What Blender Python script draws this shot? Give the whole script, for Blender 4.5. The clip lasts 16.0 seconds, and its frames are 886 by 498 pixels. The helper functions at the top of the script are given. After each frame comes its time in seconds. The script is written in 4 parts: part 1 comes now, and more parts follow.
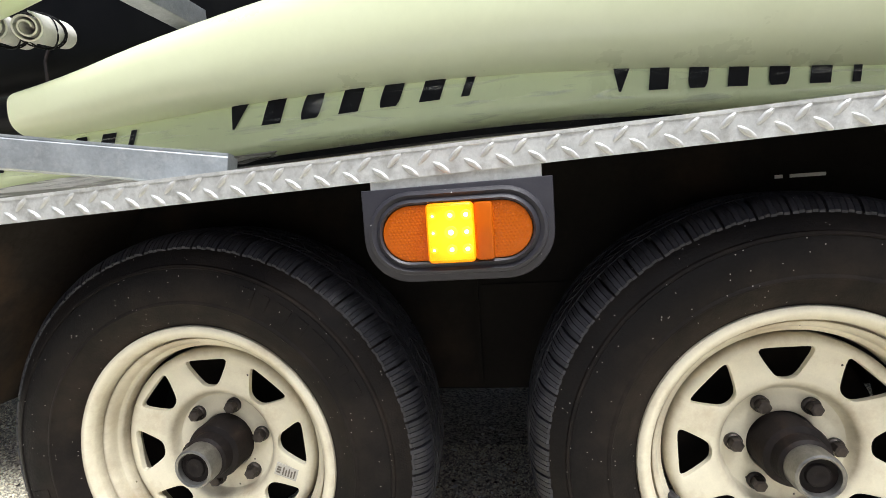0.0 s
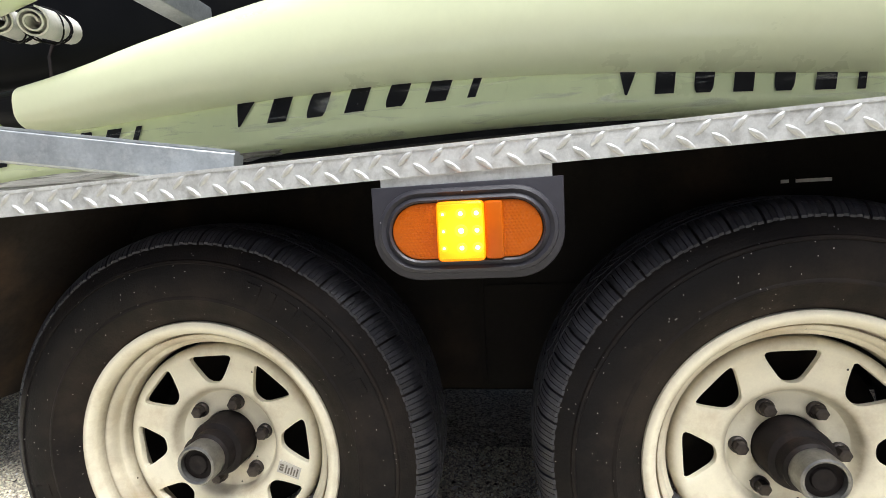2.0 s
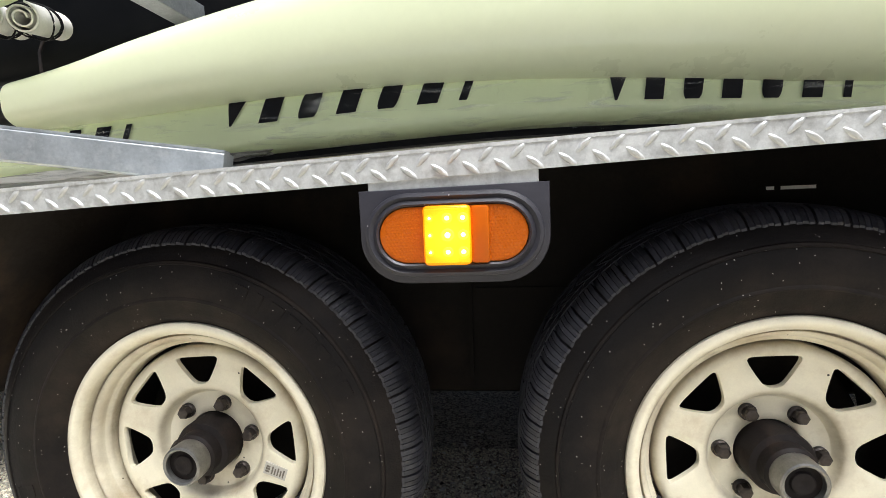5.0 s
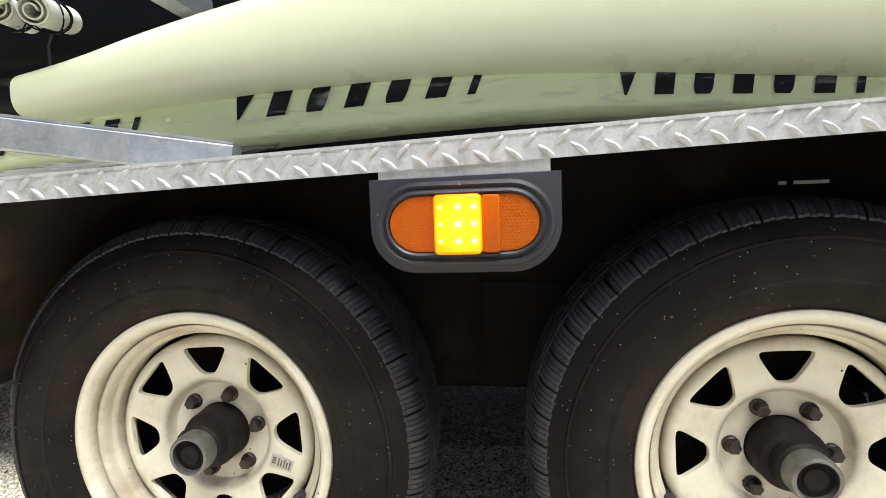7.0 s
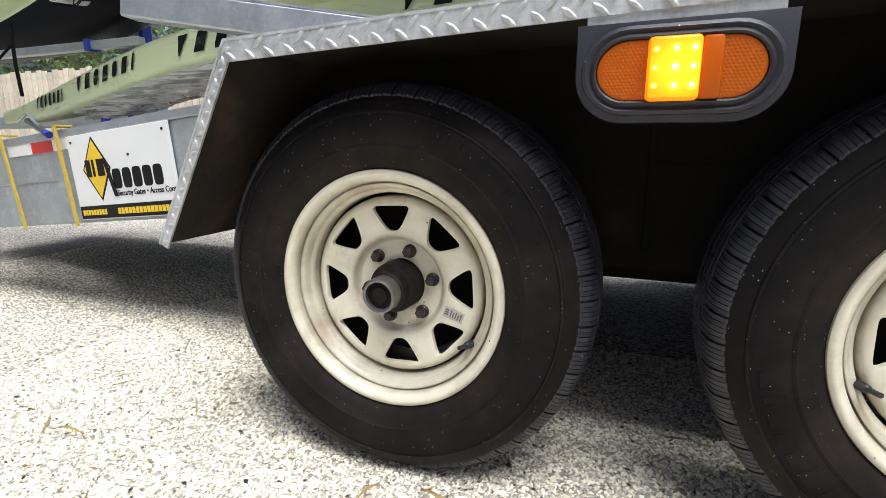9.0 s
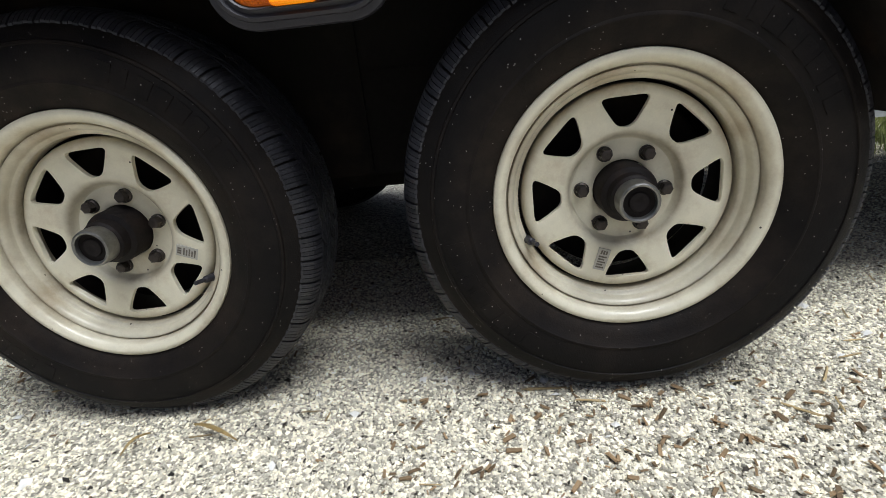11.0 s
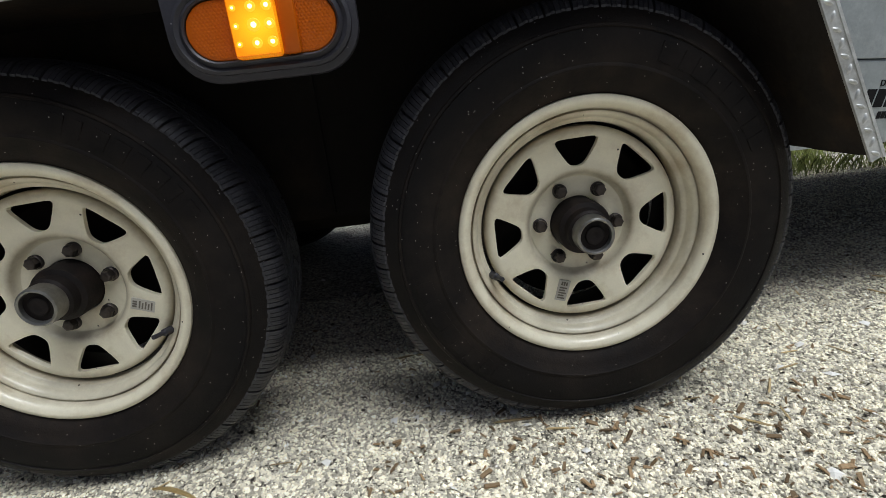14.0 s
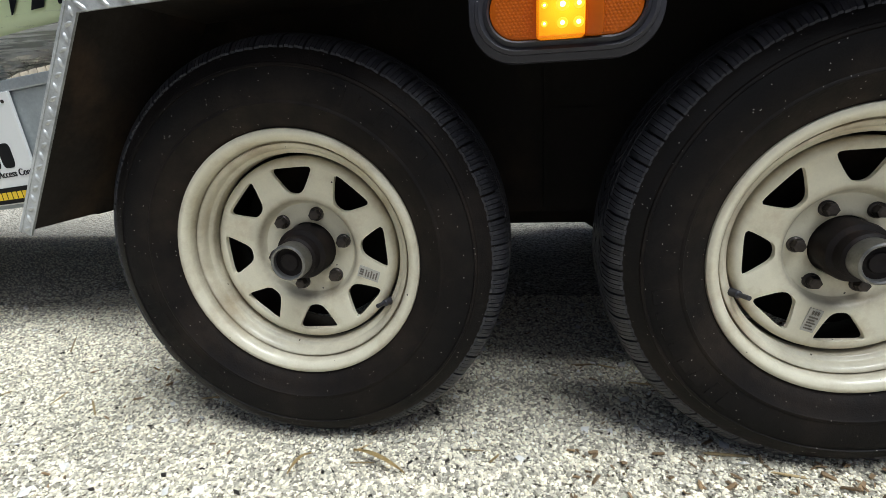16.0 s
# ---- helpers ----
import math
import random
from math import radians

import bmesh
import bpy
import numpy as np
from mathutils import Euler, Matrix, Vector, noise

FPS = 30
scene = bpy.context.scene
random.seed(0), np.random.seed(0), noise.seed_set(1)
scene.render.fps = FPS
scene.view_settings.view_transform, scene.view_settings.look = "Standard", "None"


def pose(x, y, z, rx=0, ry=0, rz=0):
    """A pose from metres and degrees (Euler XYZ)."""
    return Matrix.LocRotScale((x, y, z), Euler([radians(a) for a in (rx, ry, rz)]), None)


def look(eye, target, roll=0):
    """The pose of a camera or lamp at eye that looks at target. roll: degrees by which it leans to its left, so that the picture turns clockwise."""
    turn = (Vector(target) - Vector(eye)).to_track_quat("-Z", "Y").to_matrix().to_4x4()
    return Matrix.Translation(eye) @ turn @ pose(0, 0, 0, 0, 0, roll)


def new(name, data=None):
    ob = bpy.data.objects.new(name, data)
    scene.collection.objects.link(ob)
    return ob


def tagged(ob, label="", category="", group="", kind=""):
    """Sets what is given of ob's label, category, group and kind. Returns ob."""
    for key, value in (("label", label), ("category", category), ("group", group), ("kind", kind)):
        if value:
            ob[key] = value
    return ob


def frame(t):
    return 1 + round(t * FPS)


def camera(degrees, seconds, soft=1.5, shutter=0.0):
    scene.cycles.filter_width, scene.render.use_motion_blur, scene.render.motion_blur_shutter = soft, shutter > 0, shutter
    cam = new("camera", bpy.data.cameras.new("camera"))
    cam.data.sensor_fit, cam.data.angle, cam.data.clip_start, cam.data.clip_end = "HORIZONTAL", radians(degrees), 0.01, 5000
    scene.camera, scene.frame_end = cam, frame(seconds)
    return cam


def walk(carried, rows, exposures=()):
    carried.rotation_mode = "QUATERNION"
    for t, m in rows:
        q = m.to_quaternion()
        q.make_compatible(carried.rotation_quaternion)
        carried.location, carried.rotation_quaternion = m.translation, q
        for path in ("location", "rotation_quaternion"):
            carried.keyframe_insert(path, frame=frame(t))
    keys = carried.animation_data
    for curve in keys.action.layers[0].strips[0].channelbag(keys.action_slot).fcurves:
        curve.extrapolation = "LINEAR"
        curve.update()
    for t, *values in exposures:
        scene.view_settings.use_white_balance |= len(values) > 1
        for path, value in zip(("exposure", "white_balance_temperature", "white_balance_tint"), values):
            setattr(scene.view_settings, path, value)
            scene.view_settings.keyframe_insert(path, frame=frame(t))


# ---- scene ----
cam = camera(84.0, 16.0, soft=0.5)
ROWS = [
    (0.0, 0.0020, -0.0118, 0.7634, 8.12, -5.38, 3.86),
    (0.5, -0.0093, -0.0135, 0.7595, 8.20, -5.15, 3.64),
    (1.0, -0.0100, -0.0122, 0.7609, 8.31, -5.22, 3.38),
    (1.5, -0.0083, -0.0134, 0.7595, 8.15, -5.20, 3.17),
    (2.0, -0.0124, -0.0144, 0.7589, 7.97, -5.08, 3.00),
    (2.5, -0.0114, -0.0126, 0.7594, 7.82, -5.15, 2.89),
    (3.0, -0.0101, -0.0150, 0.7614, 7.60, -5.15, 2.77),
    (3.5, -0.0065, -0.0146, 0.7640, 7.47, -5.22, 2.56),
    (4.0, -0.0023, -0.0160, 0.7639, 7.41, -5.20, 2.50),
    (6.5, -0.0057, -0.0150, 0.7601, 7.34, -5.03, 2.13),
    (7.0, -0.0113, -0.0139, 0.7500, 7.81, -5.06, 1.95),
    (7.5, -0.0479, -0.0255, 0.7187, 8.69, -5.11, 1.61),
    (8.0, -0.1377, -0.0695, 0.6616, 12.55, -6.24, 0.95),
    (8.5, -0.1347, -0.0723, 0.6518, 18.95, -9.19, 0.37),
    (9.0, -0.1154, -0.0881, 0.6383, 20.57, -12.02, -0.02),
    (9.5, -0.0367, -0.0857, 0.6065, 18.87, -14.17, 0.30),
    (10.0, 0.0484, -0.0841, 0.5942, 13.41, -17.97, 1.28),
    (10.2, 0.1020, -0.0764, 0.5874, 11.26, -19.06, 2.63),
    (12.3, 0.1534, -0.0957, 0.6397, -7.25, -21.89, 6.65),
    (12.5, 0.1628, -0.0941, 0.6349, -7.42, -21.86, 6.92),
    (13.0, 0.1442, -0.0863, 0.6416, -7.01, -20.27, 6.89),
    (13.5, 0.1216, -0.0876, 0.6388, -5.73, -19.09, 6.70),
    (14.0, 0.0978, -0.0957, 0.6250, -4.26, -17.79, 6.26),
    (14.5, 0.0645, -0.0767, 0.6174, -2.43, -17.78, 5.79),
    (15.0, -0.0132, -0.0659, 0.6254, 0.81, -17.19, 4.94),
    (15.5, -0.0779, -0.0765, 0.6150, 5.00, -16.04, 3.71),
    (16.0, -0.1210, -0.0884, 0.6153, 8.94, -16.09, 2.80),
]
EXPOSURES = [(0.0, 0.73, 6050, 11), (7.0, 0.73, 6050, 11), (9.0, 0.40, 5800, 12), (10.0, 0.08, 5700, 11), (12.5, -0.55, 5800, 9), (15.0, -0.40, 5750, 8), (16.0, -0.18, 5700, 7)]
walk(cam, [(t, pose(x, y, z, 90 + pitch, roll, yaw)) for t, x, y, z, yaw, pitch, roll in ROWS], EXPOSURES)

# ---- light: a bright hazy day ----
world = bpy.data.worlds.new("sky")
scene.world = world
world.use_nodes = True
wn, wl = world.node_tree.nodes, world.node_tree.links
sky = wn.new("ShaderNodeTexSky")
sky.sky_type, sky.sun_disc = "NISHITA", False
sky.sun_elevation, sky.sun_rotation = radians(69.5), radians(133)
sky.air_density, sky.dust_density, sky.ozone_density = 0.8, 7.0, 1.0
wl.new(sky.outputs[0], wn["Background"].inputs[0])
wn["Background"].inputs[1].default_value = 0.052
sun = new("sun", bpy.data.lights.new("sun", "SUN"))
sun.data.energy, sun.data.angle, sun.data.color = 4.0, radians(36), (1.0, 0.985, 0.93)
sun.matrix_world = look((1.45, -1.38, 5.35), (0, 0, 0))


# ---- materials ----
def material(name, base, rough=0.5, metal=0.0, specks=None, speck_scale=90.0, speck_share=0.8, speck_size=0.12, specular=0.5, vary=0.15, scale=8.0, grain=120.0, bump=0.15, dirt=None, dirt_amount=0.0, dirt_scale=5.0, coat=0.0, island=0.0, rough_vary=0.12):
    """Base colour varied at two scales, stains of a second colour, fine relief."""
    m = bpy.data.materials.new(name)
    m.use_nodes = True
    n, l = m.node_tree.nodes, m.node_tree.links
    b = n["Principled BSDF"]
    b.inputs["Metallic"].default_value = metal
    b.inputs["Coat Weight"].default_value = coat
    b.inputs["Specular IOR Level"].default_value = specular
    co = n.new("ShaderNodeTexCoord")
    big, fine, spots = (n.new("ShaderNodeTexNoise") for _ in range(3))
    for node, s, d in ((big, scale, 6), (fine, grain, 4), (spots, dirt_scale, 8)):
        l.new(co.outputs["Object"], node.inputs["Vector"])
        node.inputs["Scale"].default_value, node.inputs["Detail"].default_value = s, d
        node.inputs["Roughness"].default_value = 0.65
    add = n.new("ShaderNodeMath"); add.operation = "MULTIPLY_ADD"
    l.new(big.outputs[0], add.inputs[0]); add.inputs[1].default_value = 0.65
    half = n.new("ShaderNodeMath"); half.operation = "MULTIPLY"; half.inputs[1].default_value = 0.35
    l.new(fine.outputs[0], half.inputs[0]); l.new(half.outputs[0], add.inputs[2])
    ramp = n.new("ShaderNodeValToRGB")
    ramp.color_ramp.elements[0].position, ramp.color_ramp.elements[1].position = 0.3, 0.7
    ramp.color_ramp.elements[0].color = (*[c * (1 - vary) for c in base], 1)
    ramp.color_ramp.elements[1].color = (*[min(1, c * (1 + vary)) for c in base], 1)
    l.new(add.outputs[0], ramp.inputs[0])
    out = ramp.outputs[0]
    if dirt:
        mask = n.new("ShaderNodeValToRGB")
        mask.color_ramp.elements[0].position, mask.color_ramp.elements[1].position = 0.5, 0.72
        l.new(spots.outputs[0], mask.inputs[0])
        amount = n.new("ShaderNodeMath"); amount.operation = "MULTIPLY"; amount.inputs[1].default_value = dirt_amount
        l.new(mask.outputs[0], amount.inputs[0])
        mix = n.new("ShaderNodeMix"); mix.data_type = "RGBA"
        l.new(amount.outputs[0], mix.inputs[0]); l.new(out, mix.inputs[6]); mix.inputs[7].default_value = (*dirt, 1)
        out = mix.outputs[2]
    if specks:
        vor = n.new("ShaderNodeTexVoronoi"); vor.inputs["Scale"].default_value = speck_scale
        l.new(co.outputs["Object"], vor.inputs["Vector"])
        sc = n.new("ShaderNodeSeparateColor"); l.new(vor.outputs["Color"], sc.inputs[0])
        near = n.new("ShaderNodeMath"); near.operation = "LESS_THAN"; near.inputs[1].default_value = speck_size
        pick = n.new("ShaderNodeMath"); pick.operation = "GREATER_THAN"; pick.inputs[1].default_value = speck_share
        l.new(vor.outputs["Distance"], near.inputs[0]); l.new(sc.outputs[0], pick.inputs[0])
        both = n.new("ShaderNodeMath"); both.operation = "MULTIPLY"
        l.new(near.outputs[0], both.inputs[0]); l.new(pick.outputs[0], both.inputs[1])
        mix = n.new("ShaderNodeMix"); mix.data_type = "RGBA"
        l.new(both.outputs[0], mix.inputs[0]); l.new(out, mix.inputs[6]); mix.inputs[7].default_value = (*specks, 1)
        out = mix.outputs[2]
    if island:
        geo, info = n.new("ShaderNodeNewGeometry"), n.new("ShaderNodeObjectInfo")
        both = n.new("ShaderNodeMath"); both.operation = "ADD"
        l.new(geo.outputs["Random Per Island"], both.inputs[0]); l.new(info.outputs["Random"], both.inputs[1])
        frac = n.new("ShaderNodeMath"); frac.operation = "FRACT"; l.new(both.outputs[0], frac.inputs[0])
        rng = n.new("ShaderNodeMapRange"); rng.inputs[3].default_value, rng.inputs[4].default_value = 1 - island, 1 + island
        l.new(frac.outputs[0], rng.inputs[0])
        mul = n.new("ShaderNodeVectorMath"); mul.operation = "SCALE"
        l.new(out, mul.inputs[0]); l.new(rng.outputs[0], mul.inputs["Scale"])
        out = mul.outputs[0]
    l.new(out, b.inputs["Base Color"])
    rr = n.new("ShaderNodeMapRange")
    rr.inputs[3].default_value, rr.inputs[4].default_value = max(0.03, rough - rough_vary), min(1, rough + rough_vary)
    l.new(big.outputs[0], rr.inputs[0]); l.new(rr.outputs[0], b.inputs["Roughness"])
    if bump:
        bp = n.new("ShaderNodeBump"); bp.inputs["Strength"].default_value, bp.inputs["Distance"].default_value = bump, 0.002
        l.new(fine.outputs[0], bp.inputs["Height"]); l.new(bp.outputs[0], b.inputs["Normal"])
    return m


def glowing(name, base, emit, strength, rough=0.25, transmission=0.0):
    m = material(name, base, rough, vary=0.1, bump=0.05, specular=0.25)
    b = m.node_tree.nodes["Principled BSDF"]
    b.inputs["Emission Color"].default_value, b.inputs["Emission Strength"].default_value = (*emit, 1), strength
    b.inputs["Transmission Weight"].default_value = transmission
    return m


RUBBER = material("tyre_rubber", (0.0062, 0.0057, 0.0060), 0.58, vary=0.5, scale=5, grain=260, bump=0.35, dirt=(0.026, 0.021, 0.018), dirt_amount=0.6, dirt_scale=7, specks=(0.5, 0.48, 0.44), speck_scale=105, speck_share=0.50, speck_size=0.085, specular=0.12, rough_vary=0.2)
# Lighter blue-grey base: the sky's sheen on the tread is put into its colour.
TREAD = material("tread_rubber", (0.026, 0.026, 0.032), 0.45, vary=0.35, scale=30, grain=400, bump=0.3, island=0.3, specks=(0.45, 0.44, 0.42), speck_scale=120, speck_share=0.9, speck_size=0.1, specular=0.5)
CREAM = material("cream_wheel_paint", (0.85, 0.80, 0.625), 0.36, vary=0.08, scale=14, grain=300, bump=0.08, dirt=(0.46, 0.34, 0.185), dirt_amount=0.62, dirt_scale=10, coat=0.3, specks=(0.05, 0.04, 0.03), speck_scale=60, speck_share=0.93, speck_size=0.10)
def dirt_and_shade_rings(mat, rings_at, colour, least, first, last, scale):
    """Road dirt in rings round the wheel's axle, broken up by blots, with groove shade put into the colour."""
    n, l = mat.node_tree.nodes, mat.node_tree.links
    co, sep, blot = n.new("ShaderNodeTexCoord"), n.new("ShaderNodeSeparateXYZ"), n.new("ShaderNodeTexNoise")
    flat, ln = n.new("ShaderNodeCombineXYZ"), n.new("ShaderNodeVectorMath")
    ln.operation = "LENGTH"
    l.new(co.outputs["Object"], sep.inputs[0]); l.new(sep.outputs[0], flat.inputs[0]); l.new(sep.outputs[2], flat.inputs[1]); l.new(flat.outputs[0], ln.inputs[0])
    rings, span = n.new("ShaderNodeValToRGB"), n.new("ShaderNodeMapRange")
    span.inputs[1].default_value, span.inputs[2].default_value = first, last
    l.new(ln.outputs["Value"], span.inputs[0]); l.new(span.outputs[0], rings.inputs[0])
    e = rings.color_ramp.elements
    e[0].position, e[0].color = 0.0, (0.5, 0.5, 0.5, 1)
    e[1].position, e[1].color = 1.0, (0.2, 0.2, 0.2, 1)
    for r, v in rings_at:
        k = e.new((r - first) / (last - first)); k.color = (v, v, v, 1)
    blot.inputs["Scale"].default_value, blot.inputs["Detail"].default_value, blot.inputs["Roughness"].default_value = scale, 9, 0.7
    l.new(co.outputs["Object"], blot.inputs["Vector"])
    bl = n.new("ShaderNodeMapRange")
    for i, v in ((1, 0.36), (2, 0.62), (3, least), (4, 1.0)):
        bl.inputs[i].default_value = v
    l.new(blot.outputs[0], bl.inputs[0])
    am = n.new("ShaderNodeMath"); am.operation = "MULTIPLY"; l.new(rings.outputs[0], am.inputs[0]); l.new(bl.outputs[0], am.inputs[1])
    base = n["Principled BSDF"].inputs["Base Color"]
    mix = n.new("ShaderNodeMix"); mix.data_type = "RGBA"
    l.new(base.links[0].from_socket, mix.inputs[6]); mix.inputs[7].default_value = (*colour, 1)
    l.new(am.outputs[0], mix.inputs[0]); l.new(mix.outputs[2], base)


# Rings peak in the rim's grooves: brown dirt, with groove shade in its colour.
dirt_and_shade_rings(CREAM, ((0.062, 0.22), (0.086, 0.15), (0.094, 0.75), (0.103, 0.30), (0.118, 0.07), (0.158, 0.06), (0.168, 0.45), (0.178, 0.75), (0.186, 0.35), (0.196, 0.45), (0.2005, 0.95), (0.205, 0.20), (0.215, 0.04), (0.2235, 0.45)), (0.15, 0.100, 0.048), 0.34, 0.05, 0.23, 8.0)
dirt_and_shade_rings(RUBBER, ((0.222, 0.70), (0.235, 0.60), (0.262, 0.34), (0.272, 0.34), (0.300, 0.10), (0.318, 0.06), (0.323, 0.35), (0.330, 0.12), (0.352, 0.25)), (0.040, 0.029, 0.021), 0.15, 0.20, 0.37, 7.0)
GALV = material("galvanised_steel", (0.44, 0.47, 0.49), 0.42, 0.75, vary=0.22, scale=22, grain=160, bump=0.12, dirt=(0.62, 0.64, 0.63), dirt_amount=0.5, dirt_scale=40)
PANEL = material("galvanised_side_sheet", (0.36, 0.39, 0.40), 0.5, 0.45, vary=0.2, scale=16, grain=110, bump=0.08, dirt=(0.55, 0.58, 0.57), dirt_amount=0.6, dirt_scale=34)
PLATE = material("aluminium_tread_plate", (0.60, 0.61, 0.60), 0.45, 0.4, vary=0.25, scale=30, grain=220, bump=0.2, dirt=(0.20, 0.19, 0.17), dirt_amount=0.6, dirt_scale=34)
# Near-black: shade of wheel wells and underside is put into this dirty steel.
UNDER = material("shaded_dirty_steel", (0.010, 0.0088, 0.0076), 0.8, specular=0.08, vary=0.4, scale=7, grain=90, bump=0.3, dirt=(0.034, 0.024, 0.017), dirt_amount=0.6, dirt_scale=6)
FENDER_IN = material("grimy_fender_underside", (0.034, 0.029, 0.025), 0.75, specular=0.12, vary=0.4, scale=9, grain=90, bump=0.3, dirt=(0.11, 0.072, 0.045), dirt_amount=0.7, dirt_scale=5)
BLACK = material("black_plastic", (0.030, 0.029, 0.036), 0.42, specular=0.4, vary=0.25, scale=25, grain=300, bump=0.1, specks=(0.4, 0.4, 0.4), speck_scale=130, speck_share=0.95, speck_size=0.12)
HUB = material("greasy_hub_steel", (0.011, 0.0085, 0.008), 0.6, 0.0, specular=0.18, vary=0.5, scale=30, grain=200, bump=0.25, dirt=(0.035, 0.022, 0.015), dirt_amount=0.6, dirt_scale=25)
CAP = material("worn_hub_cap_steel", (0.24, 0.235, 0.22), 0.35, 0.85, vary=0.3, scale=60, grain=300, bump=0.15)
NUT = material("dull_lug_nut_steel", (0.05, 0.041, 0.036), 0.42, 0.6, vary=0.4, scale=60, grain=300, bump=0.2)
HULL = material("pale_green_gelcoat", (0.66, 0.74, 0.44), 0.3, vary=0.04, scale=3, grain=40, bump=0.0, coat=0.15)
HULL_B = material("ivory_gelcoat", (0.73, 0.77, 0.52), 0.3, vary=0.04, scale=3, grain=40, bump=0.0, coat=0.15, dirt=(0.75, 0.78, 0.56), dirt_amount=0.4, dirt_scale=6)
CARBON = material("black_carbon_deck", (0.0045, 0.0045, 0.005), 0.45, specular=0.12, vary=0.4, scale=12, grain=200, bump=0.05)
INK = material("black_vinyl", (0.008, 0.008, 0.009), 0.45, specular=0.15, vary=0.2, bump=0.0)
WHITE = material("white_sign_board", (0.80, 0.80, 0.78), 0.4, vary=0.03, scale=6, bump=0.02)
YELLOW = material("yellow_vinyl", (0.80, 0.55, 0.02), 0.4, vary=0.06, bump=0.0)
STRAP = material("yellow_webbing", (0.62, 0.44, 0.05), 0.8, vary=0.2, scale=40, grain=500, bump=0.5)
RED = material("red_reflective_tape", (0.55, 0.02, 0.02), 0.35, vary=0.15, grain=500, bump=0.1)
BLUE = material("blue_webbing", (0.02, 0.04, 0.28), 0.7, vary=0.2, scale=40, bump=0.3)
# The reflector is no source itself; a faint glow is added to its amber.
AMBER = glowing("glowing_amber_reflector", (0.42, 0.085, 0.0), (1.0, 0.20, 0.0), 0.04, 0.3)
LENS = glowing("lit_amber_lens", (0.6, 0.18, 0.0), (1.0, 0.27, 0.0), 0.42, 0.25)
GLOW = glowing("bright_amber_lens", (0.5, 0.2, 0.0), (1.0, 0.37, 0.002), 0.95, 0.3)
HALO = glowing("diode_halo", (0.6, 0.3, 0.02), (1.0, 0.56, 0.02), 1.35)
LED = glowing("amber_diode", (1.0, 0.7, 0.2), (1.0, 0.82, 0.32), 3.5)


def fading(mat, centre, reach, inner, outer, strength):
    """Light that is strongest at the diodes and falls off towards the lens edge."""
    n, l = mat.node_tree.nodes, mat.node_tree.links
    co, off, ln, ramp, gain = n.new("ShaderNodeTexCoord"), n.new("ShaderNodeVectorMath"), n.new("ShaderNodeVectorMath"), n.new("ShaderNodeValToRGB"), n.new("ShaderNodeMapRange")
    off.operation, ln.operation = "SUBTRACT", "LENGTH"
    off.inputs[1].default_value = centre
    l.new(co.outputs["Object"], off.inputs[0]); l.new(off.outputs[0], ln.inputs[0])
    gain.inputs[1].default_value, gain.inputs[2].default_value = 0.0, reach
    l.new(ln.outputs["Value"], gain.inputs[0]); l.new(gain.outputs[0], ramp.inputs[0])
    ramp.color_ramp.elements[0].color, ramp.color_ramp.elements[1].color = (*inner, 1), (*outer, 1)
    b = n["Principled BSDF"]
    l.new(ramp.outputs[0], b.inputs["Emission Color"])
    b.inputs["Emission Strength"].default_value = strength


fading(GLOW, (-0.073, 0.611, 0.7045), 0.042, (1.0, 0.54, 0.008), (0.80, 0.17, 0.0), 1.75)
fading(LENS, (-0.073, 0.618, 0.7045), 0.052, (1.0, 0.42, 0.0), (0.55, 0.13, 0.0), 1.0)
WOOD = material("weathered_fence_board", (0.68, 0.60, 0.47), 0.8, vary=0.25, scale=5, grain=40, bump=0.3, island=0.18)
PAPER = material("worn_paper_label", (0.52, 0.50, 0.44), 0.7, vary=0.1, bump=0.0)
FADED = material("faded_label_ink", (0.17, 0.15, 0.12), 0.7, vary=0.3, scale=80, bump=0.0)
FOAM = material("white_foam_wrap", (0.72, 0.71, 0.66), 0.7, vary=0.1, scale=30, bump=0.2)
STONE = material("crushed_shell", (0.79, 0.735, 0.585), 0.85, vary=0.2, scale=60, grain=500, bump=0.5, island=0.66)
SHELL = material("white_shell", (0.82, 0.80, 0.75), 0.6, vary=0.1, scale=60, bump=0.2)
CHIP = material("bark_chip", (0.25, 0.17, 0.09), 0.85, vary=0.3, scale=80, grain=400, bump=0.4, island=0.5)
LEAF = material("yellowed_leaf", (0.50, 0.38, 0.17), 0.6, vary=0.2, scale=60, bump=0.1)
GRASS = material("grass_blades", (0.27, 0.31, 0.09), 0.6, vary=0.3, scale=3, bump=0.0, island=0.5)
LEAVES = material("tree_foliage", (0.10, 0.15, 0.035), 0.5, vary=0.4, scale=2, bump=0.0, island=0.5)
BARK = material("tree_bark", (0.16, 0.12, 0.09), 0.9, vary=0.3, scale=12, bump=0.5)



